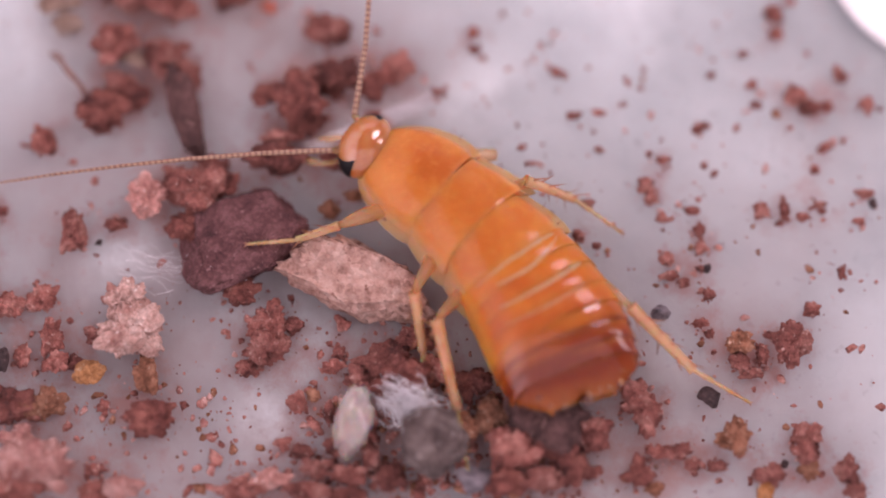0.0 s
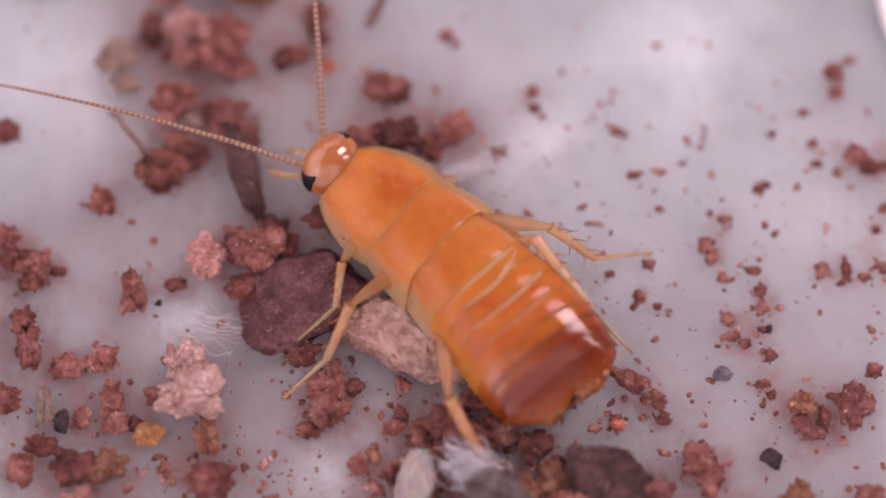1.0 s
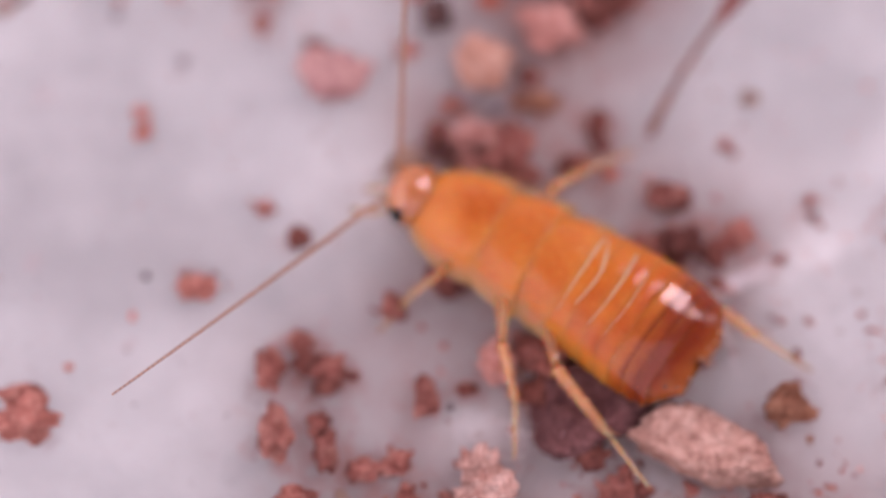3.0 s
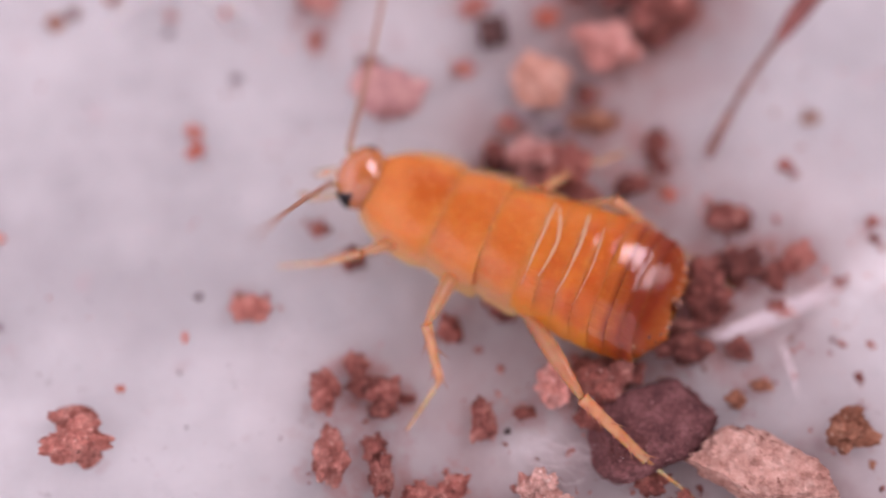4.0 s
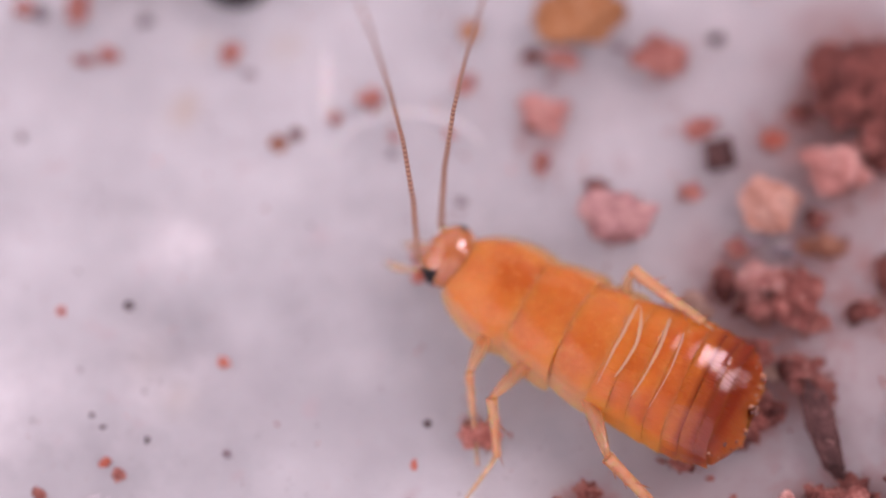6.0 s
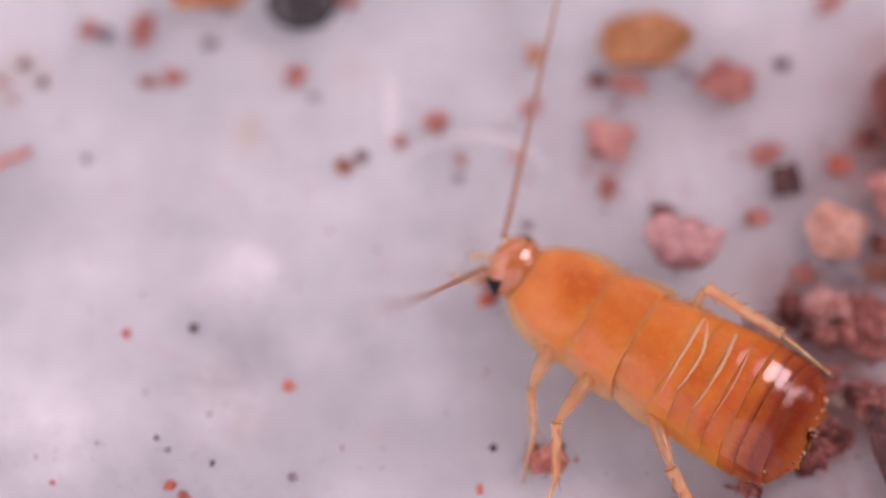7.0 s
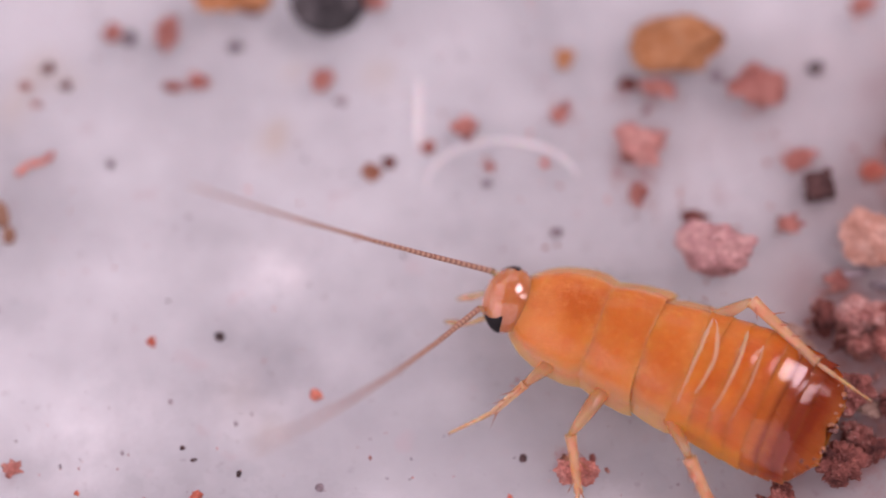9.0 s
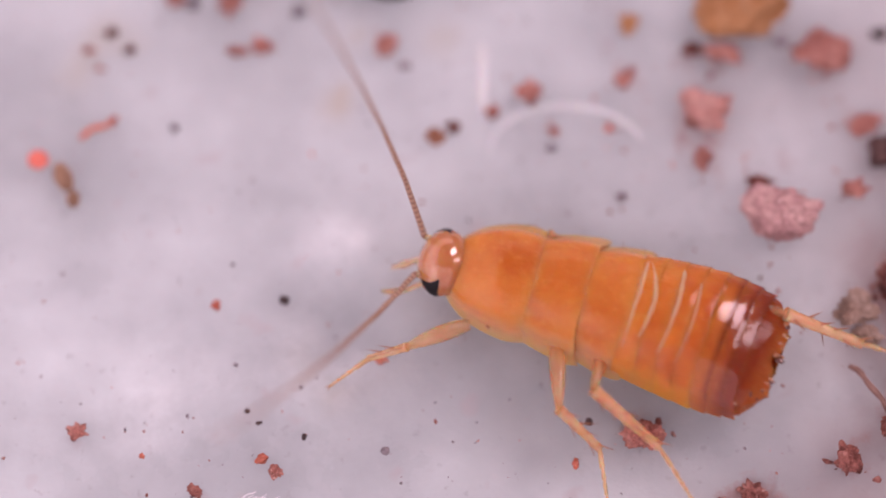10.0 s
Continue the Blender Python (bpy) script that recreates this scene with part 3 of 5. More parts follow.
crumb("dark", 4.34, -8.74, 0.59, 0.55, 0.31)
crumb("dark", 4.86, -8.86, 0.41, 0.28, 0.18)
crumb("dark", 2.44, -9.11, 0.71, 0.46, 0.32)
crumb("brick", 3.48, -9.08, 0.62, 0.46, 0.29)
crumb("grey", 1.41, -9.06, 0.62, 0.46, 0.29)
crumb("brick", 6.39, -6.44, 0.53, 0.51, 0.29)
crumb("brick", 6.72, -7.06, 0.50, 0.55, 0.29)
crumb("dark", 6.41, -8.88, 0.37, 0.51, 0.24)
crumb("rust", 6.89, -9.34, 0.27, 0.24, 0.14)
crumb("brick", 7.04, -8.20, 0.39, 0.24, 0.17)
crumb("brick", 7.64, -8.21, 0.41, 0.31, 0.20)
crumb("brick", 8.06, -8.59, 0.30, 0.24, 0.15)
crumb("brick", 8.84, -8.66, 0.36, 0.22, 0.16)
crumb("rust", 9.38, -7.75, 0.50, 0.55, 0.29)
crumb("black", 8.70, -6.47, 0.39, 0.33, 0.20)
crumb("rust", 9.70, -4.74, 0.48, 0.37, 0.23)
crumb("brick", 9.65, -5.36, 0.36, 0.37, 0.20)
crumb("brick", 10.02, -5.72, 0.41, 0.20, 0.16)
crumb("brick", 10.36, -5.09, 0.23, 0.37, 0.16)
crumb("brick", 11.26, -4.81, 0.59, 0.64, 0.34)
crumb("brick", 11.55, -7.72, 0.50, 0.42, 0.25)
crumb("brick", 11.61, -8.25, 0.45, 0.42, 0.24)
crumb("rust", 11.63, -8.81, 0.32, 0.37, 0.19)
crumb("brick", 10.41, -8.98, 0.48, 0.35, 0.22)
crumb("amber", 10.27, -9.46, 0.32, 0.28, 0.16)
crumb("brick", 12.79, -8.88, 0.36, 0.46, 0.22)
crumb("brick", 13.03, -9.40, 0.39, 0.31, 0.19)
crumb("black", 10.92, -8.57, 0.12, 0.13, 0.07)
crumb("brick", 11.16, 6.13, 0.32, 0.33, 0.18)
crumb("brick", 11.17, 5.51, 0.21, 0.28, 0.13)
crumb("brick", 11.72, 3.37, 0.37, 0.39, 0.21)
crumb("brick", 12.14, 2.96, 0.39, 0.28, 0.18)
crumb("brick", 12.74, 3.03, 0.21, 0.22, 0.12)
crumb("brick", 13.13, 4.11, 0.20, 0.31, 0.14)
crumb("brick", 13.99, 3.05, 0.20, 0.31, 0.14)
crumb("brick", 12.59, 1.69, 0.21, 0.17, 0.10)
crumb("brick", 10.49, -0.45, 0.27, 0.31, 0.16)
crumb("brick", 11.21, -0.41, 0.18, 0.42, 0.16)
crumb("brick", 11.78, -0.63, 0.27, 0.17, 0.12)
crumb("brick", 12.32, -0.26, 0.25, 0.15, 0.11)
crumb("brick", 13.54, -0.79, 0.20, 0.18, 0.10)
crumb("brick", 13.79, 0.09, 0.30, 0.18, 0.13)
crumb("black", 14.03, -0.23, 0.16, 0.17, 0.09)
crumb("brick", 8.62, 2.34, 0.21, 0.22, 0.12)
crumb("brick", 6.85, 0.46, 0.25, 0.31, 0.15)
crumb("brick", 7.05, -0.00, 0.23, 0.26, 0.13)
crumb("brick", 7.39, -0.65, 0.18, 0.22, 0.11)
crumb("brick", 8.54, -1.09, 0.20, 0.24, 0.12)
crumb("brick", 8.55, -1.65, 0.25, 0.22, 0.13)
crumb("brick", 7.44, 1.26, 0.25, 0.17, 0.11)
crumb("brick", 4.68, 2.75, 0.25, 0.15, 0.11)
crumb("brick", 4.17, 4.22, 0.23, 0.20, 0.12)
crumb("brick", 1.50, 5.59, 0.20, 0.26, 0.12)
crumb("brick", 1.58, 5.01, 0.25, 0.17, 0.11)
crumb("brick", 5.46, 1.62, 0.14, 0.15, 0.08)
crumb("brick", 10.35, 3.76, 0.23, 0.17, 0.11)
crumb("brick", 10.12, 4.82, 0.18, 0.17, 0.09)
crumb("brick", 5.29, -1.56, 0.16, 0.17, 0.09)
crumb("brick", 4.77, -1.24, 0.21, 0.22, 0.12)
crumb("brick", 5.06, -0.20, 0.23, 0.18, 0.11)
crumb("brick", 7.56, -2.56, 0.32, 0.18, 0.14)
crumb("brick", 7.99, -2.78, 0.23, 0.17, 0.11)
crumb("brick", 8.77, -3.16, 0.20, 0.26, 0.12)
crumb("black", 8.75, -2.32, 0.14, 0.15, 0.08)
crumb("grey", 7.22, -3.76, 0.30, 0.28, 0.16)
crumb("brick", 8.47, -4.10, 0.27, 0.18, 0.12)
crumb("brick", 8.73, -4.43, 0.18, 0.18, 0.10)
crumb("brick", 11.91, -3.64, 0.27, 0.24, 0.14)
crumb("brick", 12.93, -2.45, 0.16, 0.24, 0.11)
crumb("brick", 12.23, 0.90, 0.18, 0.17, 0.09)
crumb("brick", 8.54, -2.32, 0.18, 0.13, 0.08)
crumb("brick", 7.48, -2.05, 0.23, 0.24, 0.13)
crumb("rose", -20.33, 8.66, 0.31, 0.30, 0.17)
crumb("coral", -20.23, 8.04, 0.33, 0.26, 0.16)
crumb("rust", -24.95, 12.50, 0.36, 0.34, 0.19)
crumb("dark", -24.34, 12.86, 0.22, 0.24, 0.13)
crumb("rose", -23.10, 13.35, 0.24, 0.24, 0.13)
crumb("rose", -21.92, 14.02, 0.42, 0.39, 0.22)
crumb("pink", -16.28, 13.37, 0.83, 0.62, 0.39)
crumb("rose", -16.56, 13.13, 0.45, 0.37, 0.23)
crumb("rose", -16.42, 11.80, 0.33, 0.41, 0.20)
crumb("grey", -19.00, 10.51, 0.20, 0.19, 0.11)
crumb("mauve", -13.98, 10.00, 1.07, 0.90, 0.54)
crumb("dark", -14.66, 11.08, 0.40, 0.24, 0.17)
crumb("rose", -11.22, 13.03, 0.47, 0.39, 0.24)
crumb("clod", -10.62, 12.08, 0.62, 0.60, 0.42, 12)
crumb("coral", -8.84, 12.64, 0.42, 0.36, 0.21)
crumb("rose", -11.60, 10.82, 0.44, 0.37, 0.22)
crumb("sand", -8.97, 10.40, 0.91, 0.93, 0.51)
crumb("dark", -7.90, 13.63, 0.40, 0.39, 0.22)
crumb("pink", -6.94, 11.48, 1.00, 0.75, 0.47)
crumb("brick", -5.26, 13.41, 1.18, 1.03, 0.60)
crumb("dark", -6.53, 13.66, 0.82, 0.75, 0.43)
crumb("brick", -4.34, 12.72, 0.45, 0.56, 0.28)
crumb("dark", -5.28, 12.03, 0.63, 0.47, 0.30)
crumb("pink", -6.00, 12.34, 0.45, 0.43, 0.24)
crumb("dark", -7.60, 9.90, 0.42, 0.45, 0.24)
crumb("rust", -7.16, 8.93, 0.54, 0.39, 0.25)
crumb("rust", -7.79, 9.05, 0.33, 0.34, 0.18)
crumb("rose", -10.07, 8.94, 0.36, 0.37, 0.20)
crumb("dark", -10.54, 7.58, 0.45, 0.45, 0.25)
crumb("dark", -9.91, 7.03, 0.36, 0.37, 0.20)
crumb("grey", -9.09, 7.51, 0.31, 0.28, 0.16)
crumb("grey", -8.62, 8.76, 0.54, 0.15, 0.18)
crumb("dark", -5.27, 8.27, 0.34, 0.37, 0.20)
crumb("brick", -5.20, 7.51, 0.31, 0.32, 0.17)
crumb("dark", -6.03, 6.83, 0.51, 0.34, 0.23)
crumb("coral", -4.95, 6.57, 0.24, 0.21, 0.12)
crumb("tan", -0.34, 9.15, 0.31, 0.28, 0.16)
crumb("dark", -4.86, 3.53, 0.54, 0.41, 0.26)
crumb("dark", -2.88, 3.64, 0.31, 0.32, 0.17)
crumb("dark", -3.63, 2.51, 0.51, 0.37, 0.24)
crumb("brick", -4.62, 2.05, 0.54, 0.28, 0.22)
crumb("dark", -4.65, 1.28, 0.91, 0.43, 0.36)
crumb("dark", -6.35, 0.57, 0.45, 0.47, 0.25)
crumb("brick", -2.87, 1.31, 0.45, 0.41, 0.24)
crumb("brick", -1.58, 2.62, 0.36, 0.34, 0.19)
crumb("rust", -3.01, -0.33, 0.36, 0.32, 0.19)
crumb("rust", -2.20, 0.14, 0.40, 0.19, 0.16)
crumb("rose", -23.82, -0.92, 0.82, 0.47, 0.34)
crumb("rose", -23.69, -1.76, 1.00, 0.79, 0.48)
crumb("brick", -15.03, 0.85, 0.38, 0.43, 0.22)
crumb("dark", -14.76, 0.10, 0.54, 0.47, 0.28)
crumb("brick", -14.05, -0.08, 0.58, 0.50, 0.30)
crumb("dark", -13.43, -0.28, 0.29, 0.17, 0.12)
crumb("dark", -14.22, -0.61, 0.45, 0.37, 0.23)
crumb("rose", -18.33, 2.67, 0.58, 0.50, 0.30)
crumb("rust", -18.70, 2.99, 0.27, 0.24, 0.14)
crumb("dark", -15.13, 4.20, 0.36, 0.21, 0.15)
crumb("black", -20.04, 3.13, 0.15, 0.15, 0.08)
crumb("coral", -26.55, 5.14, 0.22, 0.21, 0.12)
crumb("grey", -26.35, 2.13, 0.13, 0.13, 0.07)
crumb("coral", -20.46, 1.80, 0.13, 0.17, 0.08)
crumb("coral", -22.46, 0.09, 0.18, 0.13, 0.08)
crumb("rose", -16.22, 5.42, 0.31, 0.30, 0.17)
crumb("rose", -26.50, 15.61, 0.33, 0.47, 0.22)
crumb("rose", -30.57, 15.51, 0.36, 0.30, 0.18)
crumb("rose", -31.36, 15.36, 0.31, 0.22, 0.14)
crumb("rose", -12.46, 15.39, 0.80, 0.67, 0.40)
crumb("black", -10.59, 16.25, 0.24, 0.22, 0.13)
crumb("amber", -15.30, 16.75, 1.55, 0.90, 0.62)
crumb("rose", -15.69, 15.43, 0.54, 0.37, 0.25)
crumb("amber", -18.74, 16.38, 0.40, 0.32, 0.20)
crumb("dark", -16.70, 15.56, 0.31, 0.32, 0.17)
crumb("rose", -18.91, 14.46, 0.25, 0.34, 0.16)
crumb("plum", -4.43, 15.73, 0.64, 0.66, 0.35)
crumb("brick", -5.38, 15.30, 0.82, 0.84, 0.46)
crumb("brick", -6.84, 15.31, 0.73, 0.75, 0.41)
crumb("brick", -5.27, 12.58, 0.73, 0.56, 0.35)
crumb("black", -29.58, 7.00, 0.20, 0.17, 0.10)
crumb("coral", -30.17, 1.83, 0.20, 0.19, 0.11)
crumb("rose", -29.74, 1.42, 0.25, 0.24, 0.14)
crumb("black", -28.87, 2.54, 0.11, 0.11, 0.06)
crumb("black", -28.58, -0.20, 0.16, 0.13, 0.08)
crumb("coal", -26.42, 17.99, 1.05, 0.84, 0.51)
crumb("amber", -29.73, 18.27, 1.35, 0.47, 0.48)
crumb("rose", -31.64, 17.24, 0.38, 0.58, 0.26)
crumb("rose", -33.39, 17.15, 0.34, 0.34, 0.19)
crumb("grey", -32.83, 16.97, 0.23, 0.28, 0.14)
crumb("dark", -35.45, 15.93, 0.23, 0.19, 0.11)
crumb("dark", -34.82, 15.36, 0.20, 0.19, 0.11)
crumb("rose", -36.15, 15.34, 0.22, 0.17, 0.10)
crumb("rose", -35.75, 14.71, 0.18, 0.13, 0.08)
crumb("dark", -29.01, 18.20, 0.54, 0.32, 0.23)
crumb("rose", -24.96, 18.30, 0.54, 0.32, 0.23)
crumb("rose", -21.16, 12.71, 0.18, 0.17, 0.10)
crumb("grey", -21.21, 12.13, 0.18, 0.15, 0.09)
crumb("coral", -19.35, 12.82, 0.18, 0.15, 0.09)
crumb("grey", -13.78, 15.92, 0.25, 0.20, 0.12)
crumb("rose", -18.71, 14.75, 0.20, 0.20, 0.11)
crumb("coral", -31.75, 6.75, 0.16, 0.17, 0.09)
crumb("black", -30.65, 3.36, 0.09, 0.09, 0.05)
crumb("grey", -33.30, 12.66, 0.16, 0.15, 0.09)
crumb("rose", -35.94, 2.64, 0.31, 0.26, 0.15)
crumb("rose", -9.05, 18.34, 0.42, 0.37, 0.22)
crumb("grey", -25.91, 14.89, 0.23, 0.17, 0.11)
crumb("red", -37.59, 11.55, 0.30, 0.28, 0.16)
crumb("rose", -32.19, 0.77, 0.25, 0.22, 0.13)
crumb("black", -30.29, 2.97, 0.11, 0.07, 0.05)
crumb("coral", -33.90, 1.90, 0.11, 0.09, 0.05)
crumb("grey", -29.38, 16.75, 0.27, 0.22, 0.13)
crumb("dark", -5.75, 14.35, 1.65, 1.45, 0.70)
crumb("brick", -12.03, 1.97, 0.40, 0.55, 0.27)
crumb("rose", -15.84, -2.25, 0.52, 0.92, 0.42)
crumb("brick", -14.45, -1.86, 0.42, 0.42, 0.24)
crumb("brick", -14.12, -2.92, 0.42, 0.62, 0.34, 10)
crumb("brick", -15.01, -4.48, 0.78, 0.50, 0.36, -12)
crumb("rose", -16.36, -7.04, 0.85, 0.50, 0.40)
crumb("tan", -13.64, -4.55, 0.28, 0.62, 0.30)
crumb("brick", -15.96, 0.03, 0.46, 0.70, 0.36)
crumb("dark", -10.88, -5.18, 0.30, 0.26, 0.16)
crumb("dark", -0.37, -4.62, 0.70, 0.40, 0.30)
crumb("brick", 0.31, -5.63, 0.55, 0.45, 0.28)
crumb("dark", -0.74, -5.97, 0.85, 0.55, 0.36)
crumb("brick", 4.35, -3.97, 0.60, 0.36, 0.28, -28)
crumb("brick", 5.11, -4.59, 0.40, 0.30, 0.20, -20)
crumb("coral", 3.96, -5.35, 0.26, 0.22, 0.13)
crumb("brick", 5.39, -5.20, 0.26, 0.24, 0.14)
crumb("dark", -4.00, 3.10, 0.80, 0.92, 0.50)
crumb("brick", -3.16, 4.21, 0.58, 0.48, 0.30)
crumb("rust", 0.49, -1.40, 0.80, 0.65, 0.45, 20)
crumb("dark", -5.79, -3.05, 0.55, 0.45, 0.28)
crumb("brick", -8.15, 4.39, 0.46, 0.42, 0.25)


floor_sheet()


def chip(name, kind, x, y, length, width, height, turn, tilt, label, category, seed, cuts=7, mat=None, pits=0.0):
    """A flat broken chip with straight edges and a worn top."""
    verts, faces = BALLS[5]
    rng, off = random.Random(seed), Vector((seed, seed * 2.3, 0.4))
    edges = []
    for i in range(cuts):
        t = 2 * math.pi * (i + rng.uniform(-0.3, 0.3)) / cuts
        edges.append((Vector((math.cos(t), math.sin(t), rng.uniform(-0.15, 0.3))).normalized(), rng.uniform(0.62, 0.9)))
    edges += [(Vector((0, 0, 1)), 0.52), (Vector((0.15, 0.1, -1)).normalized(), 0.5)]
    out = []
    for p in verts:
        q = p.copy()
        for n, d in edges:
            over = q.dot(n) - d
            if over > 0:
                q -= n * over * 0.96
        q *= 1 + 0.13 * noise.fractal(p * 2.6 + off, 0.8, 2.0, 5)
        q.z += 0.10 * noise.noise(p * 5 + off) + 0.06 * noise.noise(p * 13 + off)
        if pits:
            near = noise.voronoi(p * 4.2 + off)[0]
            q *= 1 - pits * max(0.0, 0.45 - near[0]) * 2 + pits * noise.noise(p * 9 + off)
        out.append(Vector((q.x * length * 0.6, q.y * width * 0.62, q.z * height)))
    turned = at(0, 0, 0, tilt, 0, turn).to_3x3()
    out = [turned @ v for v in out]
    low = min(v.z for v in out)
    out = [(v.x, v.y, v.z - low) for v in out]
    put(name, mesh_of(name, out, faces), [mat or MINERAL[kind]], at(x, y, bumpy(x, y) - 0.03), label=label, category=category)


chip("stone_chip", "plum", -5.9, -1.55, 3.9, 2.7, 0.75, 32, -6, "flat dark plum-red stone chip with broken edges", "stone chip", 5)
chip("stone_chip", "umber", 3.5, -7.15, 2.7, 1.7, 0.8, -32, 10, "dark plum-brown broken stone piece among brick crumbs", "stone chip", 19, 5, pits=0.10)
chip("bark_chip", "bark", -2.25, -2.75, 5.0, 2.0, 0.85, -24, 4, "flat pale pinkish-tan chip of bark or stone", "bark chip", 12, 8, pits=0.08)
chip("dark_flake", "umber", -7.6, 3.0, 3.1, 0.80, 0.55, -76, 10, "thin dark brown flake leaning on red crumbs", "flake", 21, 5)
chip("grey_stone", "earth", 0.15, -7.95, 1.8, 1.7, 1.1, 20, 8, "grey-brown angular stone beside white fluff", "stone", 33, 5, pits=0.10)
chip("quartz_piece", "white", -2.2, -7.25, 2.2, 1.15, 0.9, 80, 6, "long translucent off-white quartz piece among red grit", "stone", 41, mat=QUARTZ)


def dust():
    """Fine brick dust, thick under and right of the animal's way, thin on the clean side."""
    rng = random.Random(11)
    verts, faces, mats = [], [], []
    round_v, round_f = BALLS[1]

    def speck(x, y, r, slot):
        o, t, flat = len(verts), rng.uniform(0, 6.28), rng.uniform(0.25, 0.65)
        c, s, z, long = math.cos(t), math.sin(t), bumpy(x, y), rng.uniform(0.8, 1.7)
        for p in round_v:
            k = r * rng.uniform(0.5, 1.4)
            px, py = p.x * k * long, p.y * k
            verts.append((x + c * px - s * py, y + s * px + c * py, z + (p.z * k + 0.5 * r) * flat))
        faces.extend(tuple(i + o for i in q) for q in round_f)
        mats.extend([slot] * len(round_f))

    def patch(count, cx, cy, sx, sy, small, large, clump=0.0):
        for _ in range(count):
            x, y = rng.gauss(cx, sx), rng.gauss(cy, sy)
            if clump and noise.noise(Vector((x / 1.5, y / 1.5, 0.3))) < clump * rng.uniform(-1, 1):
                continue
            speck(x, y, small + (large - small) * rng.random() ** 3, rng.choice((0, 0, 2, 2, 1, 2, 3)))

    patch(1400, -2, -7.8, 5.5, 1.8, 0.02, 0.16, 0.4)
    patch(800, 1.0, -8.4, 3.0, 0.9, 0.03, 0.20, 0.4)
    patch(520, -4, -4.2, 6, 3, 0.02, 0.13, 0.4)
    patch(420, 6, -5, 4.5, 3, 0.02, 0.15, 0.4)
    patch(380, 9, 1.0, 4, 4, 0.03, 0.17, 0.35)
    patch(250, 1, 3.5, 5, 3, 0.03, 0.14, 0.2)
    patch(260, -7, 8, 5, 3.5, 0.025, 0.11, 0.2)
    patch(120, -14, 13, 8, 4, 0.025, 0.09)
    for x, y, r, kind in PLACES:
        if kind in ("brick", "rose", "dark", "rust", "coral", "pink") and x > -22:
            for _ in range(int((4 if x > -13 else 2) * r / 0.4) + 1):
                t, d = rng.uniform(0, 6.28), r * (0.8 + 0.9 * rng.random() ** 2)
                speck(x + d * math.cos(t), y + d * math.sin(t), 0.025 + 0.10 * rng.random() ** 3, rng.choice((0, 0, 1, 2)))
    for _ in range(420):
        speck(rng.uniform(-42, -14), rng.uniform(-2, 20), 0.018 + 0.05 * rng.random() ** 4, rng.choice((0, 2, 4, 4, 4)))
    me = mesh_of("brick_dust", verts, faces)
    ob = put("brick_dust", me, [MINERAL[k] for k in ("brick", "pink", "rose", "rust", "grey", "dark")], label="fine brick-red dust and grit scattered on the floor", category="dust", kind="stuff")
    me.polygons.foreach_set("material_index", mats)
    return ob


dust()

# ---- plant bits, fluff and marks on the floor ----
STALK = material("dry_stalk", (0.30, 0.15, 0.12), 0.7)
SPIKELET = material("red_brown_spikelet", (0.34, 0.10, 0.07), 0.65)
FIBRE = see_through(material("white_fibre", (0.86, 0.85, 0.87), 0.5), 0.2, (1, 1, 1))
MARK = material("milky_ridge", (0.555, 0.57, 0.575), 0.4, Subsurface_Weight=0.3, Subsurface_Scale=0.001)
WHITE = material("white_plastic", (0.93, 0.93, 0.93), 0.5)
SEED = material("brown_seed", (0.24, 0.12, 0.07), 0.5)
for mat, low, high in ((STALK, (0.12, 0.055, 0.045), (0.25, 0.14, 0.11)), (SPIKELET, (0.12, 0.036, 0.032), (0.27, 0.10, 0.085)), (SEED, (0.14, 0.065, 0.035), (0.34, 0.19, 0.11))):
    streaks = noise_of(mat, 2400.0, 4.0)
    link(mat, ramp(mat, streaks.outputs["Fac"], ((0.3, low), (0.7, high))), mat.node_tree.nodes["Principled BSDF"].inputs["Base Color"])
    bump(mat, streaks.outputs["Fac"], 0.5, 0.0001)


def grass_stalk():
    base = new("grass_stalk")
    base.matrix_basis = at(-3.7, 7.8, 0.1)
    tagged(base, "dry red-brown grass stalk with a spikelet, lying aslant", "plant stalk")
    pts = [(2.3 * t, 3.6 * t + 0.25 * math.sin(3 * t), 0.05 + 1.1 * t) for t in [i / 12 for i in range(13)]]
    put("stalk", mesh_of("stalk", *tube(pts, [0.10 + 0.04 * math.sin(5 * i) ** 2 + 0.05 * (i < 4) for i in range(13)])), [STALK], parent=base)
    pts = [(2.3 + 2.6 * t, 3.6 + 3.4 * t, 1.15 + 0.8 * t) for t in [i / 14 for i in range(15)]]
    put("spikelet", mesh_of("spikelet", *tube(pts, [0.10 + 0.26 * math.sin(math.pi * min(1, i / 14 + 0.05)) ** 0.7 for i in range(15)])), [SPIKELET], parent=base, label="swollen red-brown spikelet")


grass_stalk()


def twig(name, x, y, dx, dy, r, bow, label, mat):
    pts = [(dx * t, dy * t, r + bow * math.sin(math.pi * t)) for t in [i / 9 for i in range(10)]]
    pts = [(px + 0.05 * math.sin(1.3 * i), py + 0.08 * math.sin(0.7 * i), pz) for i, (px, py, pz) in enumerate(pts)]
    put(name, mesh_of(name, *tube(pts, [r * (0.8 + 0.35 * math.sin(i * 2.1) ** 2) for i in range(10)])), [mat], at(x, y, bumpy(x, y)), label=label, category="twig")


twig("twig", -11.9, 5.0, 1.35, -1.6, 0.10, 0.3, "thin curved dark brown twig on the floor", STALK)
twig("splinter", -36.3, 12.3, 1.2, 0.75, 0.11, 0.05, "short pink-red splinter lying on the floor", MINERAL["coral"])
twig("splinter", -10.3, 8.9, 1.2, 0.5, 0.12, 0.1, "short dark grey splinter lying on the floor", MINERAL["grey"])


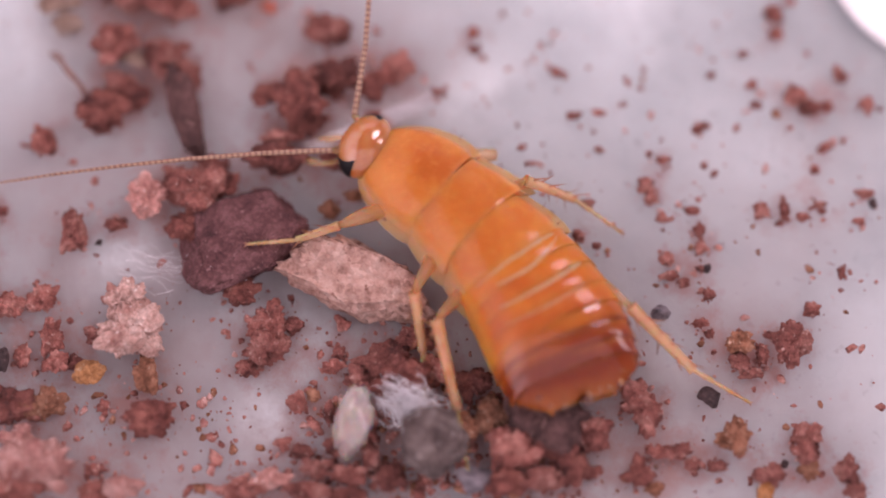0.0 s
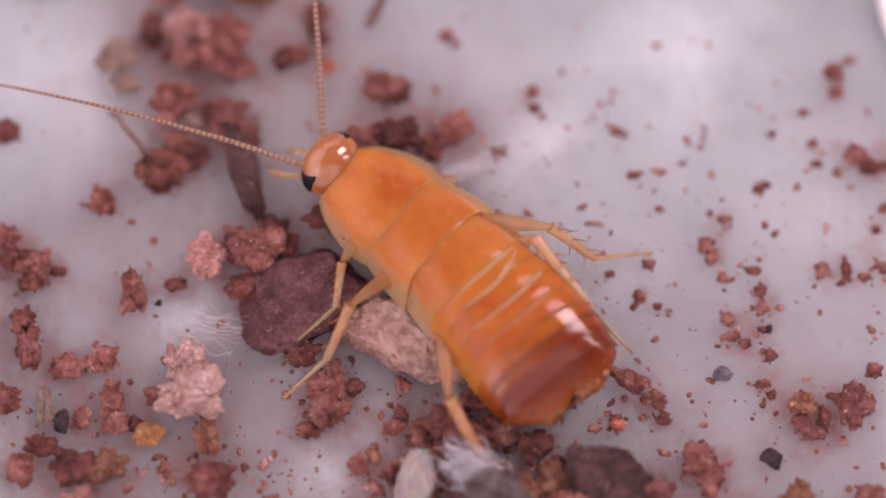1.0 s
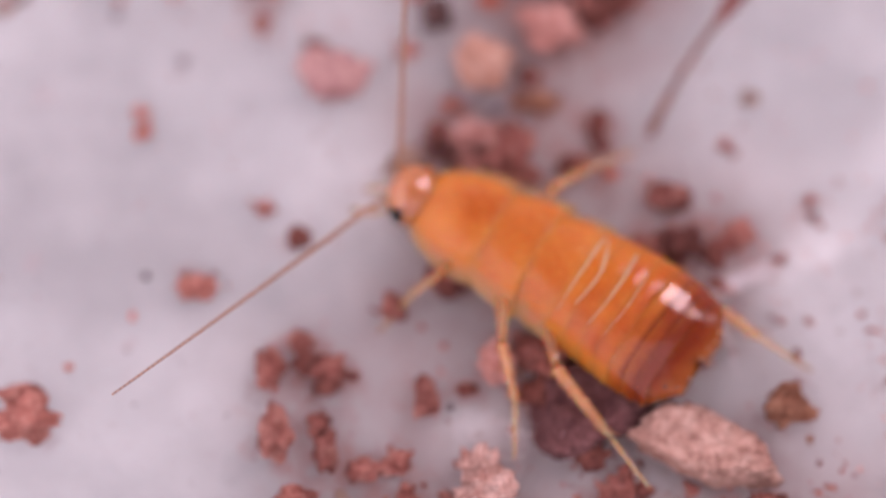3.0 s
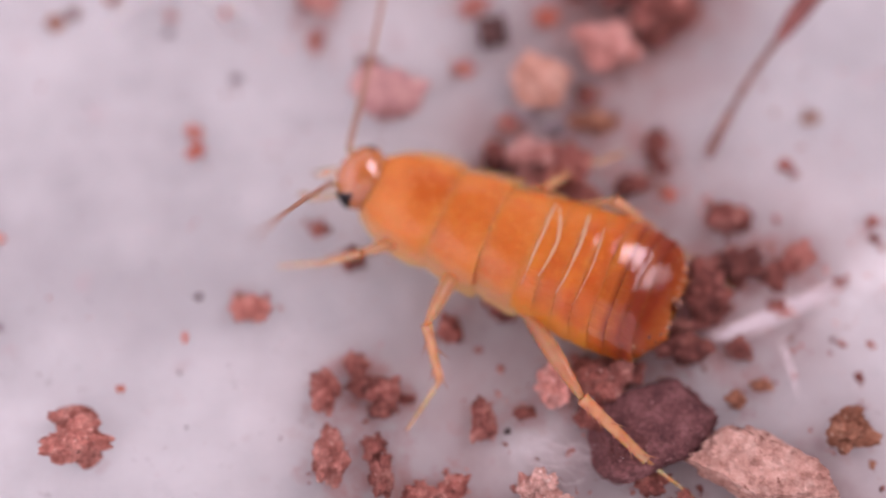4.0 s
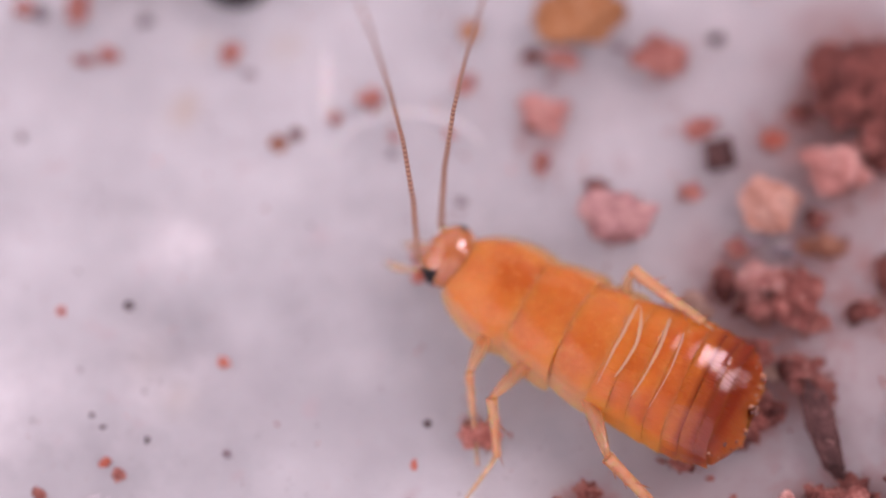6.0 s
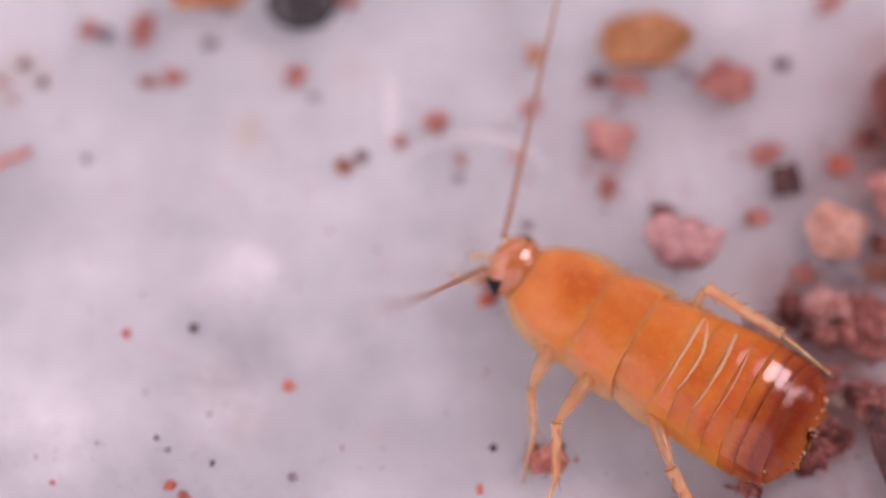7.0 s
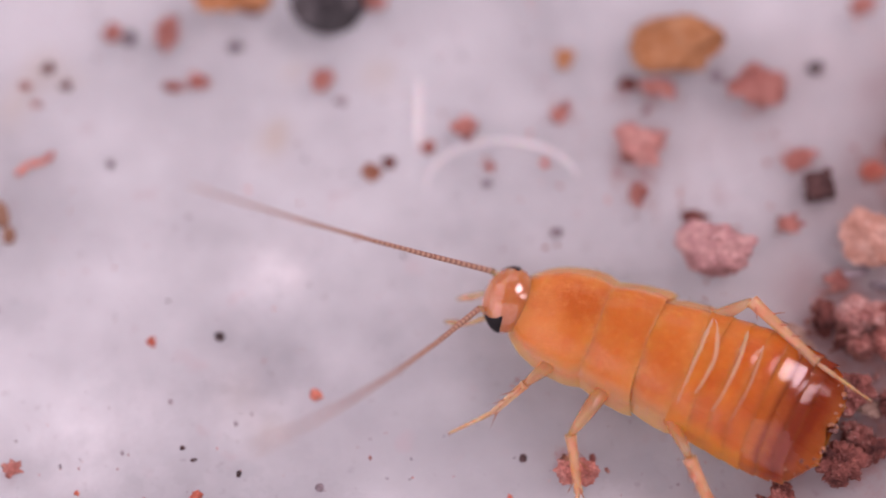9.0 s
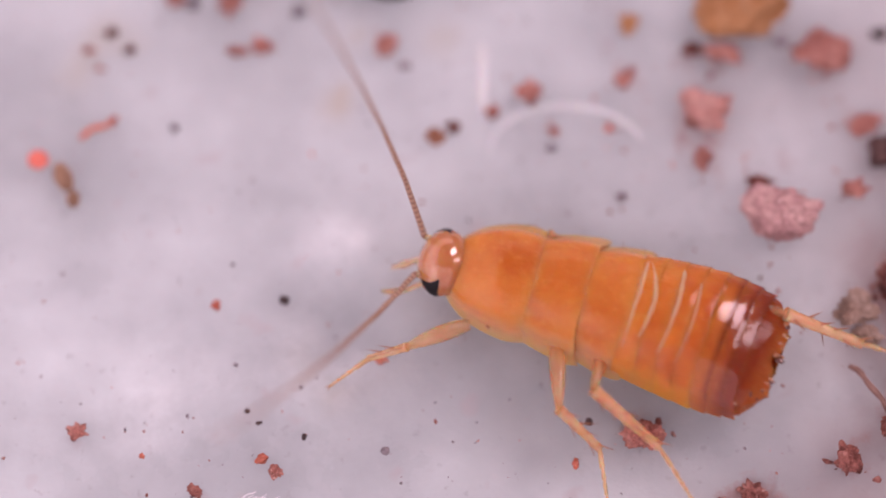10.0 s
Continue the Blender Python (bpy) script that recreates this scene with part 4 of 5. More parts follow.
def seed_pod():
    base = new("seed_pod")
    base.matrix_basis = at(-36.75, 10.95, bumpy(-36.75, 10.95))
    tagged(base, "small two-lobed brown seed pod on the floor", "seed")
    put("lobe", mesh_of("lobe", *ellipsoid((0, 0, 0.22), (0.30, 0.52, 0.24))), [SEED], at(0, 0, 0, 0, 0, 25), base)
    put("lobe", mesh_of("lobe", *ellipsoid((0.34, -0.72, 0.17), (0.22, 0.30, 0.19))), [SEED], at(0, 0, 0, 0, 0, 0), base, "paler smaller lobe")


seed_pod()


def fluff(x, y, dx, dy, spread, count, seed, label, lift=0.5, r=0.018):
    """A wisp of crinkled white fibres in one mesh."""
    rng, shapes = random.Random(seed), []
    for _ in range(count):
        ox, oy, k, ph = rng.gauss(0, spread * 0.35), rng.gauss(0, spread * 0.35), rng.uniform(0.4, 1.0), rng.uniform(0, 6)
        s = rng.uniform(-0.1, 0.25)
        pts = []
        for i in range(11):
            t = s + k * i / 10
            side = spread * (0.5 * math.sin(ph + 4 * t) + 0.3 * math.sin(2.3 * ph + 11 * t)) * rng.uniform(0.7, 1)
            pts.append((ox + dx * t - dy * 0.2 * side, oy + dy * t + dx * 0.2 * side, 0.06 + lift * abs(math.sin(ph + 2.5 * t)) * rng.uniform(0.6, 1)))
        shapes.append((*tube(pts, [r * (0.5 + rng.random())] * 11, 5), 0))
    v, f, _ = joined(*shapes)
    put("fluff", mesh_of("fluff", v, f), [FIBRE], at(x, y, bumpy(x, y)), label=label, category="fluff", kind="stuff")


fluff(-3.4, 1.75, 3.4, 1.5, 0.28, 120, 3, "loose wisp of white fibres among the crumbs", 0.35, 0.007)
fluff(-1.5, 1.5, 0.6, -2.0, 0.22, 10, 4, "curved strand of white fibres on the floor", 0.3, 0.007)
fluff(-1.0, -6.5, 1.0, -0.7, 1.0, 190, 5, "tangled tuft of white fibres on a grey stone", 1.5, 0.013)
fluff(-9.6, -1.9, 2.6, -0.6, 0.9, 14, 6, "flat wisp of white fibres on the floor", 0.14, 0.006)
fluff(-30.7, 0.2, 0.7, 0.25, 0.6, 26, 7, "small tuft of white fibres on the floor", 0.2, 0.014)
fluff(-6.9, -2.5, 1.3, -0.2, 0.5, 5, 8, "few single white hairs across a stone chip", 0.9, 0.014)


def ridge(name, pts, r, label):
    put(name, mesh_of(name, *tube(pts, [r * (0.55 + 0.45 * math.sin(math.pi * (i + 0.5) / len(pts)) ** 0.4) for i in range(len(pts))], 16)), [MARK], label=label, category="mark", kind="structure")


arc = [(-20.7 + 2.45 * math.cos(t), 12.1 + 1.55 * math.sin(t), bumpy(-20.7 + 2.45 * math.cos(t), 12.1 + 1.55 * math.sin(t)) - 0.125) for t in [math.pi * (0.02 + 1.06 * i / 30) for i in range(31)]]
ridge("trim_arc", arc, 0.165, "raised half-round mark moulded in the plastic floor")
ridge("trim_bar", [(-23.44, 12.9 + 0.2 * i, bumpy(-23.44, 12.9 + 0.2 * i) - 0.19) for i in range(16)], 0.25, "raised short straight mark moulded in the floor")


def white_disc():
    verts, faces, n = [], [], 72
    prof = ((0.0, 0.28), (4.6, 0.28), (4.80, 0.25), (4.86, 0.15), (4.86, -0.1))
    for r, z in prof:
        verts += [(r * math.cos(2 * math.pi * k / n), r * math.sin(2 * math.pi * k / n), z) for k in range(n)]
    for j in range(len(prof) - 1):
        faces += [(j * n + k, j * n + (k + 1) % n, (j + 1) * n + (k + 1) % n, (j + 1) * n + k) for k in range(n)]
    put("disc", mesh_of("disc", verts, faces), [WHITE], at(17.55, 9.0, 0.05), label="bright white plastic disc with a rounded edge", category="disc")


white_disc()

# ---- the cockroach nymph: x forward, y to its left, z up, from the floor under its middle ----
roach = tagged(new("cockroach_nymph"), "glossy translucent amber cockroach nymph walking over brick crumbs", "insect")


# half width and height of the back along the body, in millimetres
WIDTH = ((-6.05, 0.95), (-5.3, 1.95), (-4.92, 2.08), (-4.36, 2.2), (-3.61, 2.25), (-2.67, 2.2), (-1.82, 2.11), (-1.16, 2.0), (-0.6, 2.03), (0.4, 1.98), (1.2, 1.97), (2.0, 1.9), (2.6, 1.95), (3.1, 1.88), (3.6, 1.73), (4.1, 1.49), (4.45, 1.22), (4.62, 1.04), (4.72, 0.82))
HEIGHT = ((-6.05, 1.28), (-5.68, 1.52), (-5.3, 1.82), (-4.92, 2.08), (-4.36, 2.36), (-3.61, 2.55), (-2.67, 2.63), (-1.45, 2.63), (0.0, 2.58), (1.2, 2.5), (2.2, 2.4), (3.2, 2.28), (4.0, 2.08), (4.5, 1.9), (4.72, 1.78))
SIDE = 1.14


def half_width(x):
    return float(np.interp(x, *zip(*WIDTH)))


def back_height(x):
    return float(np.interp(x, *zip(*HEIGHT)))


def dome(u, top, brim):
    """Height of the back at the share u of the half width, over a thin side brim."""
    edge = SIDE + (0.22 if brim else 0.0)
    if u < 1 - brim:
        return edge + (top - edge) * (1 - (u / (1 - brim)) ** 2.35) ** 0.5
    return edge - (edge - SIDE) * ((u - 1 + brim) / brim) ** 1.3


def segment(x0, x1, brim, corner, flare, lift, seed, ragged=0.0, around=96):
    """One ring of the body: a domed back plate, proud at its hind rim, with drawn-out hind corners, over a narrower
    belly, closed at both ends. Also tells how near each point is to the side margin and to the hind rim."""
    verts, faces, margin, hind = [], [], [], []
    steps = [0.0, 0.03, 0.07] + [0.12 + 0.80 * i / 14 for i in range(15)] + [0.95, 0.975, 0.99, 1.0]
    rows = len(steps) - 1
    for v in steps:
        x = x0 + (x1 - x0) * v
        w = half_width(x) * (1 + flare * v ** 1.5)
        if brim > 0.1 and x0 < 3:
            w *= 0.93 + 0.07 * min(1.0, v / 0.45) ** 0.7
        if brim > 0.1:
            w *= 1 - 0.05 * max(0.0, (v - 0.82) / 0.18) ** 2
        top = back_height(x) + lift * v + (0.030 if x0 > -3.3 else 0.005) * math.sin(math.pi * v)
        if v < 0.12:
            top -= (0.022 if x0 > -3.3 else 0.006) * (1 - v / 0.12) ** 2
        if v > 0.95:
            top -= 0.012 * ((v - 0.95) / 0.05) ** 2
        for k in range(around):
            a = 2 * math.pi * k / around
            c, s = math.cos(a), math.sin(a)
            u = abs(c) ** 0.8
            y = w * u * (1 if c > 0 else -1)
            px = x + 0.08 * (1 - u * u) * (v - 0.3)
            if s >= 0:
                z = dome(u, top, brim)
                px -= corner * v * v * max(0.0, (u - 0.72) / 0.28) ** 2
                px += 0.045 * v * noise.noise(Vector((y * 1.6, seed, 0.4)))
                z += 0.016 * noise.noise(Vector((px * 1.7, y * 1.7, seed)))
            else:
                z = SIDE - 0.50 * abs(s) ** 0.7
                y *= 0.93 - brim * 0.9
            if ragged and v > 0.55:
                cut = (v - 0.55) / 0.45
                px += cut * (ragged * noise.noise(Vector((y * 3.1, 1.7, seed))) + 0.6 * ragged * noise.noise(Vector((y * 8.3, 0.3, seed))) + 0.20 * math.exp(-(y / 0.28) ** 2))
            verts.append((px, y, z))
            margin.append(u if s > -0.2 else 0.0)
            hind.append(v if s > 0 else 0.0)
    for j in range(rows):
        for k in range(around):
            k2 = (k + 1) % around
            faces.append((j * around + k, j * around + k2, (j + 1) * around + k2, (j + 1) * around + k))
    for first, flip in ((0, 1), (rows * around, -1)):
        o = len(verts)
        verts += verts[first:first + around]
        margin += margin[first:first + around]
        hind += hind[first:first + around]
        faces.append(tuple(range(o, o + around))[::flip])
    return verts, faces, margin, hind


# name, skin, front, back, brim, hind corner, flare, lift, label
SEGMENTS = (
    ("pronotum", SHELL, 4.72, 1.98, 0.17, 0.10, 0.00, 0.006, "smooth amber neck shield with pale see-through margins"),
    ("mesonotum", SHELL, 2.14, 0.36, 0.15, 0.26, 0.11, 0.006, "amber back plate with pale side corners"),
    ("metanotum", SHELL, 0.52, -1.13, 0.14, 0.22, 0.11, 0.006, "amber back plate with pale side corners"),
    ("tergite", ABDOMEN, -0.98, -1.67, 0.04, 0.12, 0.02, 0.008, "orange-amber ring of the abdomen"),
    ("tergite", ABDOMEN, -1.58, -2.29, 0.04, 0.13, 0.02, 0.008, "orange-amber ring of the abdomen"),
    ("tergite", ABDOMEN, -2.20, -2.91, 0.04, 0.14, 0.025, 0.008, "orange-amber ring of the abdomen"),
    ("tergite", ABDOMEN, -2.82, -3.53, 0.04, 0.16, 0.03, 0.008, "orange ring of the abdomen"),
    ("tergite", TAIL, -3.45, -4.08, 0.04, 0.17, 0.03, 0.010, "red-brown ring of the abdomen"),
    ("tergite", TAIL, -4.00, -4.57, 0.04, 0.18, 0.03, 0.010, "dark red-brown glossy ring near the tail"),
    ("tergite", TAIL, -4.49, -4.98, 0.04, 0.20, 0.035, 0.010, "dark red-brown glossy ring near the tail"),
    ("tail_plate", TIP, -4.91, -5.88, 0.05, -0.10, 0.0, 0.0, "dark brown glossy ragged end plate of the abdomen"),
)
rings = []
for k, (name, mat, x0, x1, brim, corner, flare, lift, label) in enumerate(SEGMENTS):
    v, f, margin, hind = segment(x0, x1, brim, corner, flare, lift, k + 0.5, 0.11 if name == "tail_plate" else 0.0)
    me = mesh_of(name, v, f)
    me.attributes.new("margin", "FLOAT", "POINT").data.foreach_set("value", margin)
    me.attributes.new("hind", "FLOAT", "POINT").data.foreach_set("value", hind)
    rings.append((put(name, me, [mat], parent=roach, label=label), (x0 + x1) / 2))


def seam(x, y0, y1, bow, thick):
    """A pale ribbon of soft skin that shows where two rings of the abdomen meet."""
    pts, rad = [], []
    for i in range(33):
        t = i / 32
        y = y0 + (y1 - y0) * t
        px = x - bow * math.sin(math.pi * t) ** 0.8 + 0.03 * noise.noise(Vector((x * 5, y * 1.7, 0.2)))
        w = half_width(px)
        pts.append((px, y, dome(min(0.99, abs(y) / w), back_height(px) + 0.03, 0.04) - 0.12 * thick))
        rad.append(thick * (0.15 + 0.85 * math.sin(math.pi * t ** 0.75) ** 0.6) * (1.1 - 0.65 * t) * (1 + 0.4 * noise.noise(Vector((x * 7, y * 4, 0)))))
    return tube(pts, [0.32 * r for r in rad], 10, 3.2)


for k, (x, y0, y1, bow, thick) in enumerate(((-1.13, -1.50, 1.72, 0.02, 0.062), (-1.16, -1.50, 1.72, 0.52, 0.062), (-2.16, -1.66, 1.60, 0.22, 0.070), (-2.84, -1.3, 1.5, 0.14, 0.030))):
    ring = rings[3 + k][0]
    put("membrane", mesh_of("membrane", *seam(x, y0, y1, bow, thick)), [MEMBRANE], parent=ring, label="thin pale membrane line")

head = put("head", mesh_of("head", *ellipsoid((4.97, 0, 1.40), (0.80, 1.08, 0.80), 4)), [HEAD], parent=roach, label="rounded glossy amber-brown head")
rings.append((head, 4.6))


def on_head(az, el, out=1.0):
    c, s = math.cos(radians(el)), math.sin(radians(el))
    return 4.97 + 0.80 * c * math.cos(radians(az)) * out, 1.08 * c * math.sin(radians(az)) * out, 1.40 + 0.80 * s * out


CERCUS = material("brown_tail_feeler", (0.42, 0.13, 0.05), 0.25)
for side in (1, -1):
    v, f = BALLS[4]
    pts = []
    for p in v:
        turn, far = math.atan2(p.y, p.x), math.hypot(p.x, p.y)
        far *= min(1.0, 0.56 / max(math.cos(turn - k) for k in (0.0, 2.1, -2.1)))
        az, el = side * (77 + 32 * far * math.cos(turn)), (15 if side == 1 else 8) + 36 * far * math.sin(turn)
        pts.append(on_head(az, el, 1.0 + 0.03 * max(p.z, -0.3)))
    put("eye", mesh_of("eye", pts, f if side == 1 else [q[::-1] for q in f]), [EYE], parent=head, label="black crescent-shaped compound eye")
    a, b, c, d = ((5.45, 0.62, 0.95), (5.95, 0.92, 0.72), (6.30, 1.02, 0.60), (6.72, 1.05, 0.45)) if side == 1 else ((5.45, -0.30, 0.9), (5.85, -0.15, 0.7), (6.2, 0.05, 0.55), (6.6, 0.22, 0.42))
    put("palp", mesh_of("palp", *tube([a, b, c, d], [0.10, 0.08, 0.13, 0.05])), [LEG], parent=head, label="short pale jointed mouth feeler")
    put("antenna_socket", mesh_of("antenna_socket", *tube([(5.36, side * 0.52, 1.55), (5.58, side * 0.60, 1.62), (5.78, side * 0.66, 1.66)], [0.13, 0.12, 0.10])), [LEG], parent=head, label="pale base joint of the feeler")
    tail = rings[10][0]
    put("cercus", mesh_of("cercus", *tube([(-5.3, side * 0.75, 1.10), (-5.58, side * 0.92, 1.06), (-5.77, side * 1.0, 1.05), (-5.92, side * 1.03, 1.06)], [0.15, 0.14, 0.10, 0.03])), [CERCUS], parent=tail, label="short tapered brown tail feeler")

# legs: thigh, shin with spines and foot, each along its own x
HIPS = {"front": (2.75, 1.00, 0.95), "middle": (1.05, 1.10, 0.95), "hind": (-0.55, 1.15, 0.95)}
BONES = {"front": (2.05, 1.40, 1.60), "middle": (2.80, 1.90, 1.90), "hind": (3.30, 2.80, 2.10)}


def thigh(n, fat):
    return tube([(n * t, 0, 0.10 * math.sin(math.pi * t)) for t in [i / 12 for i in range(13)]], [fat * (0.30 + 0.70 * math.sin(math.pi * (0.20 + 0.76 * i / 12))) for i in range(13)], 14, 0.95)


def shin(n, seed, fat):
    """The shin's tapered tube, thicker at both joints, with slender spines drawn out of its own skin."""
    rng, rows, sides = random.Random(seed), 34, 12
    v, f = tube([(n * i / rows, 0, 0) for i in range(rows + 1)], [fat * (1.05 - 0.30 * i / rows + 0.12 * (abs(2 * i / rows - 1) ** 6)) for i in range(rows + 1)], sides, 1.0)
    v, mats = [Vector(p) for p in v], [0] * len(f)
    for i in range(11):
        row, k = min(rows - 2, int(rows * (0.10 + 0.083 * i))), (2 if i % 2 else 8) + rng.choice((-1, 0, 0, 1, 2))
        cell = row * sides + k % sides
        q = f[cell]
        c = sum((v[p] for p in q), Vector()) / 4
        out, o = Vector((0, c.y, c.z)).normalized(), len(v)
        v += [c + (v[p] - c) * 0.8 + out * 0.01 for p in q]
        v.append(c + (out * 0.8 + Vector((0.6, 0, 0))).normalized() * rng.uniform(0.46, 0.64))
        f[cell] = (q[0], q[1], o + 1, o)
        for a in (1, 2, 3):
            f.append((q[a], q[(a + 1) % 4], o + (a + 1) % 4, o + a))
            mats.append(0)
        for a in range(4):
            f.append((o + a, o + (a + 1) % 4, o + 4))
            mats.append(1)
    return v, f, mats


def foot(n):
    pts, rad, x = [], [], 0.0
    for part_of, r in ((0.36, 0.085), (0.17, 0.075), (0.14, 0.070), (0.10, 0.065), (0.19, 0.055)):
        l = n * part_of
        pts += [(x, 0, 0), (x + l * 0.15, 0, 0), (x + l * 0.85, 0, 0)]
        rad += [r * 0.6, r * 0.85, r]
        x += l
    shapes = [(*tube(pts + [(x, 0, 0)], rad + [0.03], 8), 0)]
    for s in (1, -1):
        shapes.append((*tube([(x, 0, 0), (x + 0.07, s * 0.05, 0), (x + 0.12, s * 0.07, -0.06)], [0.025, 0.02, 0.006], 5), 1))
    return joined(*shapes)


legs = {}
for pair in ("front", "middle", "hind"):
    for side in ("left", "right"):
        n1, n2, n3 = BONES[pair]
        leg = put("leg", mesh_of("leg", *thigh(n1, 0.30 if pair == "hind" else 0.29)), [LEG], parent=roach, label=f"pale amber translucent {pair} leg with spiny shin")
        v, f, mats = shin(n2, len(legs) + 1, {"front": 0.14, "middle": 0.17, "hind": 0.20}[pair])
        me = mesh_of("shin", v, f)
        a = put("shin", me, [TIBIA, SPINE], parent=leg, label="amber shin with short dark spines")
        me.polygons.foreach_set("material_index", mats)
        v, f, mats = foot(n3)
        me = mesh_of("foot", v, f)
        b = put("foot", me, [TIBIA, SPINE], parent=leg, label="slender jointed foot with two claws")
        me.polygons.foreach_set("material_index", mats)
        legs[side + "_" + pair] = (leg, a, b)

# wet grit that sticks to the tail, a dark spot and fine hairs
GRIT = see_through(material("wet_grit", (0.46, 0.20, 0.09), 0.06, Coat_Weight=1.0, Coat_Roughness=0.03), 0.2, (1.0, 0.8, 0.55))
CRUST = material("dark_wet_grit", (0.12, 0.04, 0.025), 0.15, Coat_Weight=0.8, Coat_Roughness=0.05)
rng = random.Random(4)
for i in range(46):
    t = rng.uniform(-1, 1)
    y = 1.82 * t + rng.uniform(-0.08, 0.08)
    x = -5.79 + 0.68 * abs(t) ** 2.6 + rng.uniform(-0.14, 0.16)
    r = 0.03 + 0.07 * rng.random() ** 2
    z = SIDE + (back_height(x) - SIDE) * math.sqrt(max(0.0, 1 - (y / 2.3) ** 2)) * rng.uniform(0.5, 0.98)
    v, f = ellipsoid((x, y, z), (r * rng.uniform(0.8, 1.5), r, r * 0.9), 2)
    v = [(a + 0.07 * noise.noise(Vector((a * 14, b * 14, c * 14))), b + 0.06 * noise.noise(Vector((a * 11, b * 11, 3))), c) for a, b, c in v]
    put("grit_drop", mesh_of("grit_drop", v, f), [CRUST if i % 3 == 0 else GRIT], parent=rings[10][0], label="wet grain stuck to the tail")
put("spot", mesh_of("spot", *ellipsoid((3.15, 1.68, 1.30), (0.06, 0.05, 0.05), 2)), [SPINE], parent=rings[0][0], label="tiny dark speck")
for x, y, z in ((2.7, -1.72, 1.34), (-0.2, -1.88, 1.4), (-0.9, -1.9, 1.4)):
    put("hair", mesh_of("hair", *tube([(x, y, z), (x - 0.01, y - 0.09, z + 0.08), (x + 0.02, y - 0.20, z + 0.16)], [0.016, 0.012, 0.005], 5)), [SPINE], parent=rings[0 if x > 1 else 2][0], label="fine dark bristle")

# feelers: five stiff pieces each, with fine rings
PIECE, PIECES = 2.2, 5
feelers = {}
for side in ("left", "right"):
    chain = []
    for i in range(PIECES):
        n = 24
        pts, rad, mats = [], [], []
        for k in range(n):
            r, l = 0.098 - 0.066 * (i + k / n) / PIECES, PIECE / n
            pts += [(k * l, 0, 0), (k * l + 0.2 * l, 0, 0), (k * l + 0.85 * l, 0, 0)]
            rad += [r * 0.84, r, r * 1.04]
            mats += [k % 2] * 24
        v, f = tube(pts, rad, 8)
        mats = (mats + [0] * len(f))[:len(f)]
        name = "antenna_piece" if i else "antenna"
        me = mesh_of(name, v, f)
        chain.append(put(name, me, [FEELER, RING], parent=chain[0] if i else roach, label="long thin brown ringed feeler" if not i else ""))
        me.polygons.foreach_set("material_index", mats)
    feelers[side] = chain


# ---- what moves ----
# seconds, place on the floor in millimetres, heading in degrees, bend of the whole body in degrees
BODY = (
    (0, 1.98, -1.80, 130.8, 38.0),
    (0.2, 0.45, -1.70, 132.5, 31.0),
    (0.5, -0.20, -1.25, 137.6, 22.3),
    (1, -1.07, -0.47, 135.1, 16.4),
    (1.5, -1.52, 0.42, 135.1, 14.8),
    (2, -2.89, 1.17, 141.1, 13.6),
    (2.5, -5.26, 2.94, 143.7, 20.1),
    (2.7, -6.07, 2.67, 145.3, 16.7),
    (3.8, -9.64, 4.02, 155.9, -0.2),
    (4, -10.30, 4.58, 156.4, -2.9),
    (4.5, -12.19, 5.15, 156.9, 3.1),
    (5, -14.01, 5.26, 155.9, -2.1),
    (5.5, -15.02, 5.58, 155.1, -6.1),
    (6, -15.12, 5.62, 151.1, -9.3),
    (6.2, -15.22, 5.78, 149.8, -4.9),
    (7.3, -15.20, 6.17, 149.1, -2.8),
    (7.5, -15.37, 6.12, 151.2, -0.5),
    (8, -15.73, 6.10, 155.9, 2.7),
    (8.5, -15.83, 6.08, 157.0, 5.2),
    (9, -15.87, 6.10, 157.6, 7.3),
    (9.5, -16.64, 6.13, 162.3, 10.8),
    (9.8, -18.21, 5.90, 163.7, 9.5),
    (10, -19.79, 6.56, 163.5, 7.5),
)
STRIDES, SWEEPS = {}, {}


def stride(leg, t, knee, ankle, toe):
    """Where a leg's joints are, in millimetres of the place."""
    STRIDES.setdefault(leg, []).append((t, *knee, *ankle, *toe))


def sweep(side, t, heading, curl, rise):
    """Where a feeler points: heading at its root, its curl to the tip, its rise, in degrees."""
    SWEEPS.setdefault(side, []).append((t, heading, curl, rise))


stride("left_front", 0, (-2.70, -1.28, 1.45), (-4.18, -1.71, 1.2), (-5.50, -1.76, 1))
stride("left_front", 0.5, (-4.02, -1.05, 1.3), (-4.30, -1.97, 1), (-4.58, -2.77, 0.06))
stride("left_front", 1, (-4.49, -0.44, 1.3), (-4.60, -1.16, 0.95), (-5.32, -1.81, 0.95))
stride("left_front", 1.5, (-4.96, 0.33, 1.3), (-4.80, -0.67, 0.95), (-5.51, -1.41, 0.95))
stride("left_front", 2, (-7.27, 1.63, 1.5), (-8.89, 2.05, 0.55), (-10.62, 2.15, 0.06))
stride("left_front", 2.5, (-9.67, 2.51, 1.3), (-10.58, 2.50, 0.55), (-11.50, 2.34, 0.06))
stride("left_front", 2.7, (-9.60, 2.55, 1.5), (-10.42, 2.60, 0.55), (-11.15, 2.25, 0.06))
stride("left_front", 3.8, (-12.99, 3.09, 1.5), (-12.89, 2.02, 0.55), (-12.32, 1.51, 0.06))
stride("left_front", 4, (-14.82, 4.16, 1.3), (-16.10, 4.09, 0.55), (-17.74, 4.11, 0.06))
stride("left_front", 4.5, (-16.93, 4.08, 1.3), (-17.83, 3.39, 0.7), (-18.33, 2.77, 0.4))
stride("left_front", 5, (-17.94, 4.28, 1.3), (-18.17, 3.40, 0.55), (-18.67, 2.61, 0.06))
